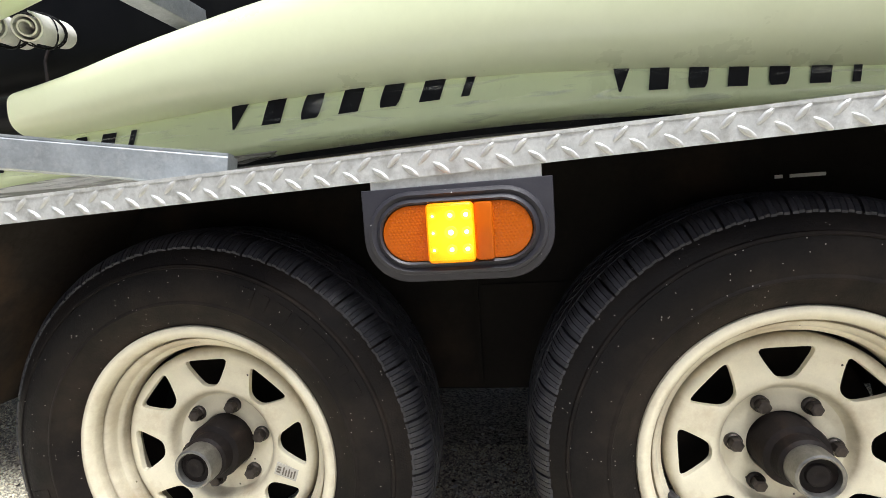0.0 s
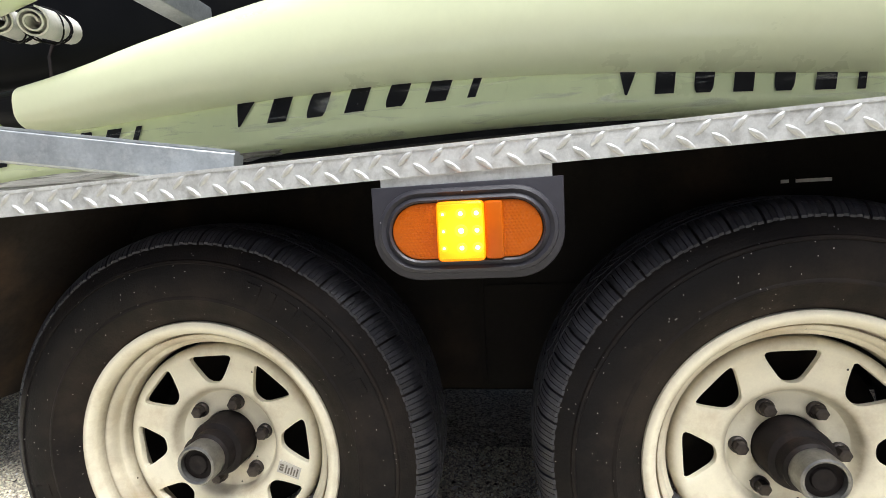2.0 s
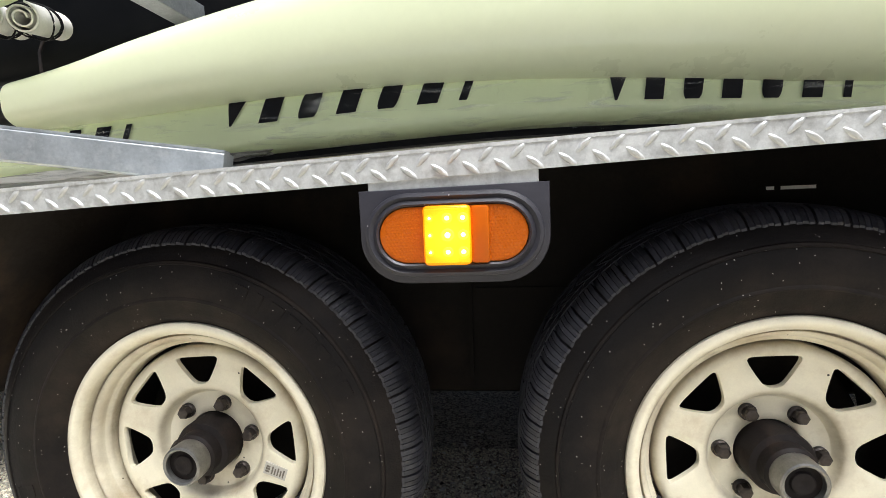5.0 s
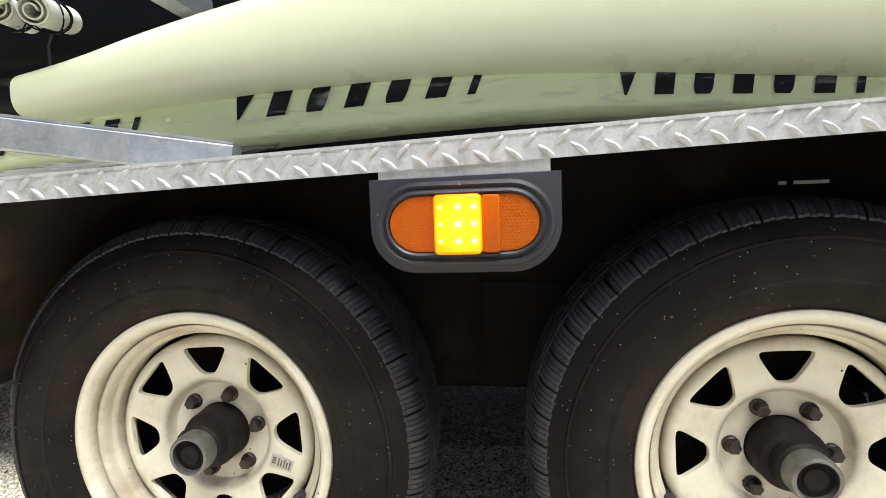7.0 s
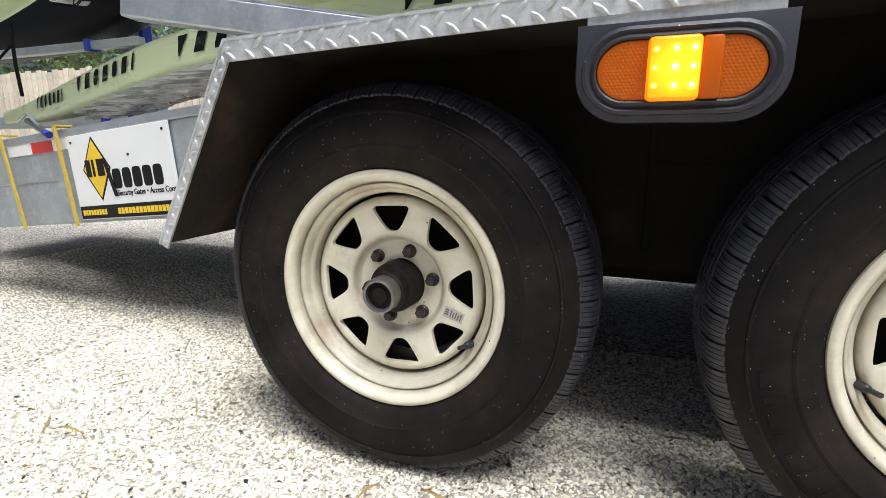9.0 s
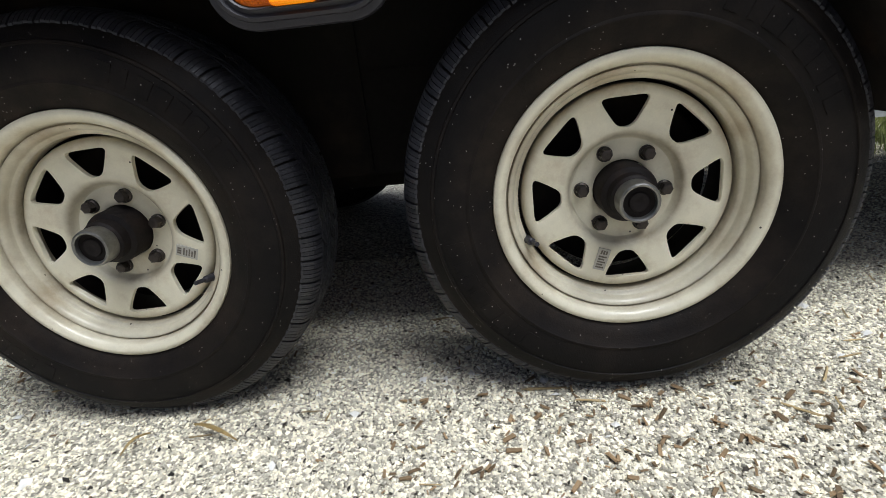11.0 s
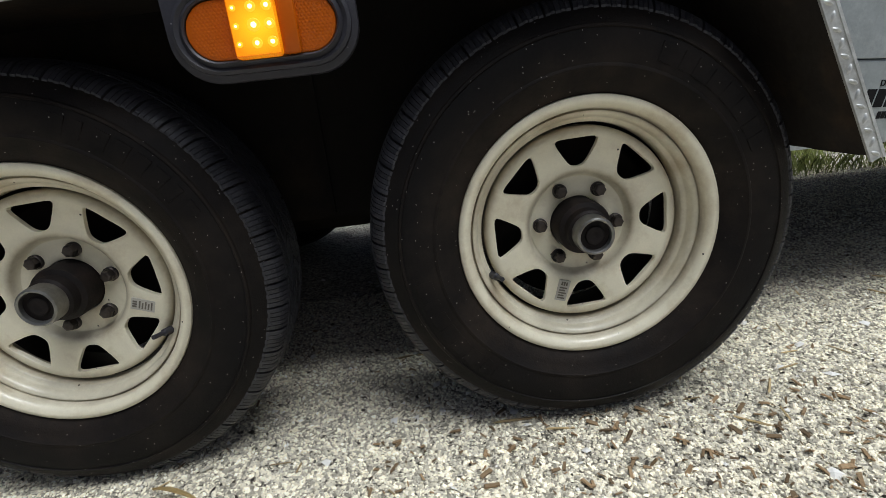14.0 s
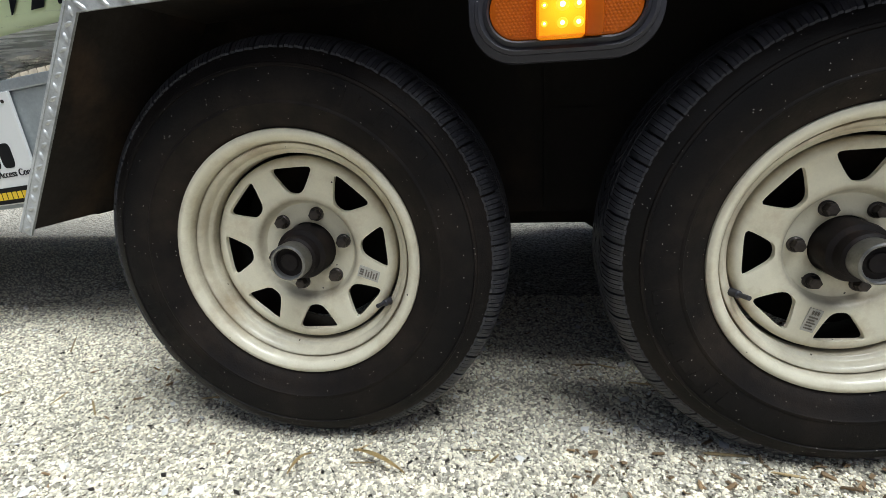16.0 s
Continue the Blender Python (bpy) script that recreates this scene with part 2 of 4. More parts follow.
def film_material(name, low, high, least, most, stretch, tint):
    """Clear plastic film whose wrinkles catch the light."""
    m = bpy.data.materials.new(name)
    m.use_nodes = True
    fn, fl = m.node_tree.nodes, m.node_tree.links
    clear, sheen, blend = fn.new("ShaderNodeBsdfTransparent"), fn.new("ShaderNodeBsdfPrincipled"), fn.new("ShaderNodeMixShader")
    sheen.inputs["Base Color"].default_value, sheen.inputs["Roughness"].default_value = (*tint, 1), 0.18
    wr, tc, mp = fn.new("ShaderNodeTexNoise"), fn.new("ShaderNodeTexCoord"), fn.new("ShaderNodeMapping")
    mp.inputs["Scale"].default_value = stretch
    wr.inputs["Scale"].default_value, wr.inputs["Detail"].default_value, wr.inputs["Distortion"].default_value = 1.6, 7, 1.2
    fl.new(tc.outputs["Object"], mp.inputs[0]); fl.new(mp.outputs[0], wr.inputs[0])
    fb, fr = fn.new("ShaderNodeBump"), fn.new("ShaderNodeMapRange")
    fb.inputs["Strength"].default_value, fb.inputs["Distance"].default_value = 0.6, 0.01
    fl.new(wr.outputs[0], fb.inputs["Height"]); fl.new(fb.outputs[0], sheen.inputs["Normal"])
    fr.inputs[1].default_value, fr.inputs[2].default_value, fr.inputs[3].default_value, fr.inputs[4].default_value = low, high, least, most
    fl.new(wr.outputs[0], fr.inputs[0]); fl.new(fr.outputs[0], blend.inputs[0])
    fl.new(clear.outputs[0], blend.inputs[1]); fl.new(sheen.outputs[0], blend.inputs[2])
    fl.new(blend.outputs[0], fn["Material Output"].inputs[0])
    return m


FILM = film_material("clear_stretch_film", 0.56, 0.84, 0.0, 0.45, (3, 10, 26), (0.76, 0.77, 0.74))
SAGGING = film_material("loose_clear_film", 0.43, 0.57, 0.35, 0.96, (2.2, 26, 52), (0.80, 0.79, 0.76))

GRAVEL = bpy.data.materials.new("shell_gravel")
GRAVEL.use_nodes = True
gn, gl = GRAVEL.node_tree.nodes, GRAVEL.node_tree.links
gp = gn["Principled BSDF"]; gp.inputs["Roughness"].default_value = 0.9
gc = gn.new("ShaderNodeTexCoord")
cells = []
for s in (130.0, 300.0):
    v = gn.new("ShaderNodeTexVoronoi"); v.inputs["Scale"].default_value = s
    gl.new(gc.outputs["Object"], v.inputs["Vector"]); cells.append(v)
patch = gn.new("ShaderNodeTexNoise"); patch.inputs["Scale"].default_value, patch.inputs["Detail"].default_value = 2.2, 8
gl.new(gc.outputs["Object"], patch.inputs["Vector"])
sep = gn.new("ShaderNodeSeparateColor"); gl.new(cells[0].outputs["Color"], sep.inputs[0])
sep2 = gn.new("ShaderNodeSeparateColor"); gl.new(cells[1].outputs["Color"], sep2.inputs[0])
avg = gn.new("ShaderNodeMath"); avg.operation = "MULTIPLY_ADD"; avg.inputs[1].default_value = 0.5
gl.new(sep.outputs[0], avg.inputs[0])
av2 = gn.new("ShaderNodeMath"); av2.operation = "MULTIPLY"; av2.inputs[1].default_value = 0.5
gl.new(sep2.outputs[0], av2.inputs[0]); gl.new(av2.outputs[0], avg.inputs[2])
gr = gn.new("ShaderNodeValToRGB")
e = gr.color_ramp.elements
e[0].position, e[0].color = 0.08, (0.03, 0.026, 0.020, 1)
e[1].position, e[1].color = 0.85, (0.84, 0.79, 0.67, 1)
for p, c in ((0.3, (0.19, 0.17, 0.13, 1)), (0.55, (0.54, 0.50, 0.41, 1))):
    k = e.new(p); k.color = c
gl.new(avg.outputs[0], gr.inputs[0])
pm = gn.new("ShaderNodeMapRange"); pm.inputs[3].default_value, pm.inputs[4].default_value = 0.75, 1.2
gl.new(patch.outputs[0], pm.inputs[0])
gm = gn.new("ShaderNodeVectorMath"); gm.operation = "SCALE"
gl.new(gr.outputs[0], gm.inputs[0]); gl.new(pm.outputs[0], gm.inputs["Scale"])
gl.new(gm.outputs[0], gp.inputs["Base Color"])
gb = gn.new("ShaderNodeBump"); gb.inputs["Strength"].default_value, gb.inputs["Distance"].default_value = 0.9, 0.004
gb.invert = True
gl.new(cells[0].outputs["Distance"], gb.inputs["Height"]); gl.new(gb.outputs[0], gp.inputs["Normal"])


# ---- building helpers ----
def part(name, bm, mat, parent=None, label="", smooth=False):
    me = bpy.data.meshes.new(name)
    bm.to_mesh(me)
    bm.free()
    me.materials.append(mat)
    if smooth:
        me.shade_smooth()
        me.set_sharp_from_angle(angle=radians(38))
    ob = new(name, me)
    ob.parent = parent
    if label:
        ob["label"] = label
    return ob


def thing(name, label, category, at=(0, 0, 0), group="", kind=""):
    ob = new(name)
    ob.location = at
    ob.empty_display_size = 0.05
    return tagged(ob, label, category, group, kind)


def box(x0, x1, y0, y1, z0, z1, bevel=0.0, bm=None, segments=2):
    bm = bm or bmesh.new()
    g = bmesh.ops.create_cube(bm, size=1.0)["verts"]
    for v in g:
        v.co = Vector(((x0 + x1) / 2 + v.co.x * (x1 - x0), (y0 + y1) / 2 + v.co.y * (y1 - y0), (z0 + z1) / 2 + v.co.z * (z1 - z0)))
    if bevel:
        es = {e for v in g for e in v.link_edges}
        bmesh.ops.bevel(bm, geom=list(es), offset=bevel, segments=segments, profile=0.5, affect="EDGES")
    return bm


def lathe(profile, steps=64, bm=None, closed=False):
    """Turn (radius, y) pairs round the y axis."""
    bm = bm or bmesh.new()
    rings = []
    for r, y in profile:
        if r < 1e-6:
            rings.append([bm.verts.new((0, y, 0))])
        else:
            rings.append([bm.verts.new((r * math.cos(2 * math.pi * i / steps), y, r * math.sin(2 * math.pi * i / steps))) for i in range(steps)])
    pairs = list(zip(rings, rings[1:])) + ([(rings[-1], rings[0])] if closed else [])
    for a, b in pairs:
        for i in range(steps):
            j = (i + 1) % steps
            if len(a) == 1:
                bm.faces.new((a[0], b[j], b[i]))
            elif len(b) == 1:
                bm.faces.new((a[i], a[j], b[0]))
            else:
                bm.faces.new((a[i], a[j], b[j], b[i]))
    bmesh.ops.recalc_face_normals(bm, faces=bm.faces)
    return bm


def prism(outline, y0, y1, bevel=0.0, bm=None):
    """A flat shape given in x, z, thick from y0 to y1."""
    bm = bm or bmesh.new()
    a = [bm.verts.new((x, y0, z)) for x, z in outline]
    b = [bm.verts.new((x, y1, z)) for x, z in outline]
    front, back = bm.faces.new(a), bm.faces.new(b[::-1])
    for i in range(len(a)):
        j = (i + 1) % len(a)
        bm.faces.new((a[j], a[i], b[i], b[j]))
    bmesh.ops.recalc_face_normals(bm, faces=bm.faces)
    if bevel:
        es = [e for e in bm.edges if all(abs(v.co.y - y0) < 1e-7 for v in e.verts)]
        bmesh.ops.bevel(bm, geom=es, offset=bevel, segments=2, profile=0.5, affect="EDGES")
    return bm


def rod(points, radius, steps=8, bm=None):
    """A round bar along a line of points."""
    bm = bm or bmesh.new()
    pts = [Vector(p) for p in points]
    rings = []
    for i, p in enumerate(pts):
        d = (pts[min(i + 1, len(pts) - 1)] - pts[max(i - 1, 0)]).normalized()
        u = (Vector((0, 0, 1)).cross(d) if abs(d.z) < 0.95 else Vector((1, 0, 0)).cross(d)).normalized()
        w = d.cross(u)
        rr = radius[i] if isinstance(radius, (list, tuple)) else radius
        rings.append([bm.verts.new(p + rr * (u * math.cos(2 * math.pi * k / steps) + w * math.sin(2 * math.pi * k / steps))) for k in range(steps)])
    for a, b in zip(rings, rings[1:]):
        for i in range(steps):
            j = (i + 1) % steps
            bm.faces.new((a[i], a[j], b[j], b[i]))
    bm.faces.new(rings[0][::-1]); bm.faces.new(rings[-1])
    return bm


def stadium(cx, cz, hx, hz, n=14):
    """Outline of an oval with straight long sides."""
    out = []
    for s in (1, -1):
        for i in range(n + 1):
            a = -math.pi / 2 + math.pi * i / n
            out.append((cx + s * (hx - hz + hz * math.cos(a)), cz + s * hz * math.sin(a)))
    return out


def ring_prism(outer, inner, y0, y1):
    """A flat ring between two outlines of equal count."""
    bm = bmesh.new()
    loops = [[bm.verts.new((x, y, z)) for x, z in o] for o, y in ((outer, y0), (outer, y1), (inner, y1), (inner, y0))]
    n = len(outer)
    for k in range(4):
        a, b = loops[k], loops[(k + 1) % 4]
        for i in range(n):
            j = (i + 1) % n
            bm.faces.new((a[i], a[j], b[j], b[i]))
    bmesh.ops.recalc_face_normals(bm, faces=bm.faces)
    return bm


def loft(sections, bm=None, caps=True):
    bm = bm or bmesh.new()
    rings = [[bm.verts.new(p) for p in s] for s in sections]
    n = len(rings[0])
    for a, b in zip(rings, rings[1:]):
        for i in range(n):
            j = (i + 1) % n
            bm.faces.new((a[i], a[j], b[j], b[i]))
    if caps:
        bm.faces.new(rings[0]); bm.faces.new(rings[-1][::-1])
    bmesh.ops.recalc_face_normals(bm, faces=bm.faces)
    return bm


def words(name, text, size, mat, m, parent=None, depth=0.0008, shear=0.0, squeeze=1.0):
    cu = bpy.data.curves.new(name, "FONT")
    cu.body, cu.size, cu.extrude, cu.shear = text, size, depth, shear
    cu.align_x = "CENTER"
    tmp = bpy.data.objects.new(name, cu)
    scene.collection.objects.link(tmp)
    bpy.context.view_layer.update()
    me = bpy.data.meshes.new_from_object(tmp.evaluated_get(bpy.context.evaluated_depsgraph_get()))
    bpy.data.objects.remove(tmp)
    me.transform(m @ Matrix.Diagonal((squeeze, 1, 1, 1)))
    me.materials.clear(); me.materials.append(mat)
    ob = new(name, me)
    ob.parent = parent
    return ob


# ---- ground ----
bm = bmesh.new()
bmesh.ops.create_grid(bm, x_segments=8, y_segments=8, size=150)
ground = part("ground", bm, GRAVEL)
tagged(ground, "pale crushed shell gravel ground", "ground", kind="structure")

# ---- the trailer ----
AXLE_Z, WHEEL_Y = 0.371, 0.0
WHEEL_X = (-0.521, 0.381)
trailer = thing("boat_trailer", "galvanised tandem-axle boat trailer parked on shell gravel", "trailer")
BODY_Y, LIP_Y = 0.93, 0.605


def disc_depth(r):
    pts = [(0.0, 0.757), (0.083, 0.757), (0.0865, 0.7562), (0.0895, 0.7525), (0.0920, 0.7470), (0.0945, 0.7420), (0.0975, 0.7390), (0.1015, 0.7375), (0.106, 0.7365), (0.15, 0.733), (0.1655, 0.7332), (0.1690, 0.7345), (0.1720, 0.7372), (0.1738, 0.7420), (0.1744, 0.7500), (0.1746, 0.768)]
    return float(np.interp(r, [p[0] for p in pts], [p[1] for p in pts]))


def wheel_disc(phase):
    """The pressed disc: a bolt pad and a ring with eight rounded triangular windows."""
    bm = bmesh.new()
    n, half = 56, math.pi / 8
    inner, outer = 0.1035, 0.1632
    quad = [(0.1550, -0.0425), (0.1550, 0.0425), (0.1060, 0.0125), (0.1060, -0.0125)]
    mid = (0.1345, 0.0)
    def window(a):
        # rounded by blending the distances to the four sides
        lo, hi = 0.0, 0.06
        for _ in range(30):
            r = (lo + hi) / 2
            p = (mid[0] + r * math.cos(a), mid[1] + r * math.sin(a))
            total = 0
            for (ax, ay), (bx, by) in zip(quad, quad[1:] + quad[:1]):
                ex, ey = bx - ax, by - ay
                total += math.exp(215 * ((p[0] - ax) * ey - (p[1] - ay) * ex) / math.hypot(ex, ey))
            lo, hi = (r, hi) if total < 1 else (lo, r)
        return lo
    def edge(a):
        lo, hi = 0.0, 0.2
        for _ in range(30):
            r = (lo + hi) / 2
            x, y = mid[0] + r * math.cos(a), mid[1] + r * math.sin(a)
            ok = inner < math.hypot(x, y) < outer and abs(math.atan2(y, x)) < half
            lo, hi = (r, hi) if ok else (lo, r)
        return lo
    angles = [2 * math.pi * (i + 0.5) / n for i in range(n)]
    for rr in (inner, outer):
        for q in range(-6, 7):
            t = half * q / 6
            angles.append(math.atan2(rr * math.sin(t), rr * math.cos(t) - mid[0]))
    angles = sorted({round(a % (2 * math.pi), 6) for a in angles})
    rows = [(a, window(a), edge(a)) for a in angles]
    for k in range(8):
        t = phase + k * math.pi / 4
        loops = []
        for f in (-0.03, 0.0, 0.12, 0.5, 1.0):
            ring = []
            for a, w, e2 in rows:
                d = w + max(f, 0) * (e2 - w)
                x, y = mid[0] + d * math.cos(a), mid[1] + d * math.sin(a)
                dep = disc_depth(math.hypot(x, y)) + (0.010 if f < 0 else 0.0012 if f == 0 else 0)
                ring.append(bm.verts.new((x * math.cos(t) - y * math.sin(t), dep, x * math.sin(t) + y * math.cos(t))))
            loops.append(ring)
        for a, b in zip(loops, loops[1:]):
            for i in range(len(a)):
                j = (i + 1) % len(a)
                bm.faces.new((a[i], a[j], b[j], b[i]))
    bmesh.ops.remove_doubles(bm, verts=bm.verts, dist=0.0003)
    for radii in ((0.1045, 0.1015, 0.0975, 0.0945, 0.0920, 0.0895, 0.0865, 0.083, 0.070, 0.053), (0.1746, 0.1744, 0.1738, 0.1720, 0.1690, 0.1655, 0.1620)):
        prof = [(r, disc_depth(r) + 0.0002) for r in radii]
        if radii[-1] < 0.06:
            prof += [(0.050, 0.7585), (0.0495, 0.770)]
        lathe(prof, 120, bm)
    bmesh.ops.recalc_face_normals(bm, faces=bm.faces)
    return bm


def tyre_mesh():
    prof = [(0.208, 0.703), (0.221, 0.697), (0.232, 0.686), (0.246, 0.677), (0.262, 0.6715), (0.2640, 0.6695), (0.2675, 0.6695), (0.2695, 0.671), (0.290, 0.669), (0.312, 0.671),
            (0.3190, 0.6735), (0.3205, 0.6715), (0.3245, 0.673), (0.3260, 0.677), (0.338, 0.683), (0.3500, 0.692), (0.3590, 0.703), (0.3645, 0.716), (0.3665, 0.730)]
    full = prof + [(0.368, 0.76), (0.3685, 0.79), (0.368, 0.82)] + [(r, 1.58 - y) for r, y in prof[::-1]]
    return lathe(full, 120)


def flat_foot(me_ob):
    """Press the part that would sink below the ground flat."""
    for v in me_ob.data.vertices:
        low = -AXLE_Z + 0.001
        if v.co.z < low:
            v.co.z = low


def crown(y):
    """Radius of the worn tread over the tyre's width."""
    q = abs(y - 0.79)
    return float(np.interp(q, [0.0, 0.03, 0.055, 0.070, 0.080, 0.088, 0.098, 0.107], [0.3765, 0.376, 0.3745, 0.3715, 0.3690, 0.3640, 0.3540, 0.3400]))


def tread_block(y0, y1, a0, a1, skew, bm, depth=0.009, cols=5):
    """One rib of tread between two angles, following the crown."""
    def at(a, y, r):
        return (r * math.sin(a), y, r * math.cos(a))
    rings = []
    for k in range(cols):
        y = y0 + (y1 - y0) * k / (cols - 1)
        r1, sh = crown(y), skew * k / (cols - 1)
        rings.append([bm.verts.new(at(a + sh, y, r)) for a, r in ((a0, r1 - depth), (a0 + 0.0012, r1), (a1 - 0.0012, r1), (a1, r1 - depth))])
    for a, b in zip(rings, rings[1:]):
        for i in range(3):
            bm.faces.new((a[i], a[i + 1], b[i + 1], b[i]))
    bm.faces.new(rings[0][::-1]); bm.faces.new(rings[-1])
    return bm


def shoulder_block(pitch):
    """A shoulder block cut by fine sipes."""
    bm = bmesh.new()
    n = 5
    span = pitch * 0.93
    for k in range(n):
        a0 = -span / 2 + span * k / n
        tread_block(0.690 + 0.0007 * (k % 2), 0.734, a0 + 0.0003, a0 + span / n - 0.0003, 0.014, bm, 0.006, 7)
    bmesh.ops.recalc_face_normals(bm, faces=bm.faces)
    return bm


def build_wheel(x, bolt_phase, window_phase, valve_angle, sticker_angle, label):
    at = Vector((x, 0, AXLE_Z))
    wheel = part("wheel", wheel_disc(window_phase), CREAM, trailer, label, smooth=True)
    wheel.location = at
    # rim: outer flange, bead seat, drop well
    rim = part("rim", lathe([(0.2245, 0.703), (0.2258, 0.695), (0.2242, 0.6885), (0.2195, 0.6858), (0.2135, 0.6864), (0.2075, 0.6900), (0.2040, 0.6965), (0.2028, 0.7045), (0.2024, 0.7135), (0.2020, 0.7144), (0.2004, 0.7144),
                             (0.2000, 0.7136), (0.1996, 0.7082), (0.1990, 0.7072), (0.1950, 0.7085), (0.1912, 0.7130), (0.1890, 0.7205), (0.1884, 0.7250), (0.1876, 0.7262), (0.1825, 0.7285), (0.1812, 0.7298), (0.1805, 0.7330), (0.1800, 0.7550)], 120), CREAM, wheel, smooth=True)
    # The rim's inside takes the dark hub colour, standing in for shade there.
    part("rim_barrel", lathe([(0.1800, 0.7550), (0.1800, 0.80), (0.19, 0.86), (0.215, 0.89)], 96), HUB, wheel, "inner barrel of the rim, shade in its colour", smooth=True)
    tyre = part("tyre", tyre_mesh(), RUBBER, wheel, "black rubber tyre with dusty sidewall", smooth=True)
    flat_foot(tyre)
    # lettering of the maker as plain raised bars round the sidewall
    for c0 in (0.80, 3.7):
        for i in range(8):
            a = c0 + (i - 3.5) * 0.105
            wide = 0.075 if i not in (1, 6) else 0.035
            bm = bmesh.new()
            vs = [bm.verts.new((r * math.cos(t), y, r * math.sin(t))) for y in (0.672, 0.6687) for r, t in
                  ((0.281, a - wide / 2), (0.281, a + wide / 2), (0.309, a + wide / 2), (0.309, a - wide / 2))]
            bm.faces.new(vs[4:])
            for k in range(4):
                j = (k + 1) % 4
                bm.faces.new((vs[k], vs[j], vs[4 + j], vs[4 + k]))
            bmesh.ops.recalc_face_normals(bm, faces=bm.faces)
            part("raised_mark", bm, RUBBER, wheel)
    # inner tread rows, joined
    count = 52
    pitch = 2 * math.pi / count
    bm = bmesh.new()
    for y0, y1, off, skew in ((0.739, 0.757, 0.5, 0.05), (0.760, 0.787, 0.1, -0.06), (0.791, 0.818, 0.6, 0.06), (0.822, 0.840, 0.0, -0.05), (0.845, 0.893, 0.4, 0.01)):
        for i in range(count):
            a = pitch * (i + off)
            for h in (0, 1):
                tread_block(y0, y1, a - pitch * 0.46 + h * pitch * 0.47, a - pitch * 0.02 + h * pitch * 0.45, skew, bm, 0.009, 3)
    bmesh.ops.recalc_face_normals(bm, faces=bm.faces)
    rows = part("inner_tread", bm, TREAD, wheel)
    rows["kind"] = "stuff"
    flat_foot(rows)
    shared = None
    for i in range(count):
        a = pitch * i
        if math.cos(a) < -0.985:
            continue
        if shared is None:
            ob = part("tread_block", shoulder_block(pitch), TREAD, wheel)
            shared = ob.data
        else:
            ob = new("tread_block", shared); ob.parent = wheel
        ob.rotation_euler = (0, a, 0)
    # Black disc added behind the windows, standing in for the shade inside the wheel.
    part("brake_drum", lathe([(0.155, 0.90), (0.155, 0.800), (0.150, 0.796), (0.06, 0.796), (0.06, 0.77)], 48), UNDER, wheel, "black backing added behind the windows", smooth=True)
    # hub and cap
    part("hub", lathe([(0.048, 0.77), (0.048, 0.722), (0.046, 0.716), (0.038, 0.712), (0.037, 0.694), (0.033, 0.690), (0.0, 0.690)], 40), HUB, wheel, "greasy dark steel hub", smooth=True)
    part("hub_cap", lathe([(0.0325, 0.692), (0.0330, 0.669), (0.0315, 0.6625), (0.0290, 0.6610), (0.0262, 0.6625), (0.0252, 0.670)], 40), CAP, wheel, "worn bright steel hub cap", smooth=True)
    part("cap_plug", lathe([(0.0256, 0.671), (0.020, 0.6715), (0.0165, 0.670), (0.0150, 0.667), (0.009, 0.666), (0.0045, 0.668), (0.0, 0.6685)], 40), HUB, wheel, "dark rubber plug in the hub cap", smooth=True)
    for k in range(6):
        a = bolt_phase + k * math.pi / 3
        c, s = 0.06985 * math.cos(a), 0.06985 * math.sin(a)
        bm = lathe([(0.013, 0.757), (0.013, 0.752), (0.0108, 0.750)], 20)
        nut = lathe([(0.0108, 0.752), (0.0108, 0.742), (0.0095, 0.7385), (0.006, 0.7375), (0.0, 0.7375)], 6)
        me = bpy.data.meshes.new("t"); nut.to_mesh(me); nut.free(); bm.from_mesh(me); bpy.data.meshes.remove(me)
        o = part("lug_nut", bm, NUT, wheel)
        o.location = (c, 0, s)
    # valve stem
    va = valve_angle
    p0 = Vector((0.183 * math.cos(va), 0.735, 0.183 * math.sin(va)))
    p1 = Vector((0.169 * math.cos(va), 0.690, 0.169 * math.sin(va)))
    part("valve_stem", rod([p0, p0.lerp(p1, 0.5), p0.lerp(p1, 0.55), p1], [0.0075, 0.0065, 0.004, 0.004], 12), BLACK, wheel, "black rubber valve stem", smooth=True)
    # worn paper label on a spoke
    bm = box(-0.0105, 0.0105, -0.0006, 0.004, -0.020, 0.020)
    o = part("paper_label", bm, PAPER, wheel, "worn paper label with faded bars")
    o.matrix_basis = Matrix.Translation((0.126 * math.cos(sticker_angle), 0.7336, 0.126 * math.sin(sticker_angle))) @ Matrix.Rotation(math.pi * 1.5 - sticker_angle, 4, "Y")
    bars = bmesh.new()
    for i in range(5):
        box(-0.007, 0.007 - 0.003 * (i % 2), -0.0014, -0.0008, -0.016 + i * 0.005, -0.0135 + i * 0.005, bm=bars)
    for i in range(3):
        box(-0.006 + i * 0.0045, -0.003 + i * 0.0045, -0.0014, -0.0008, 0.010, 0.017, bm=bars)
    b = part("label_print", bars, FADED, wheel)
    b.matrix_basis = o.matrix_basis
    return wheel


build_wheel(WHEEL_X[0], 0.2085, radians(3), math.atan2(-0.098, 0.161), radians(-20), "cream painted eight-spoke steel wheel with six lug nuts")
build_wheel(WHEEL_X[1], -0.0531, radians(2), math.atan2(-0.073, -0.175), radians(-108), "cream painted eight-spoke steel wheel, chipped paint")

# fender: one bent sheet over both wheels
FENDER = [(-0.969, 0.447), (-0.767, 0.807), (0.615, 0.857), (0.803, 0.460)]


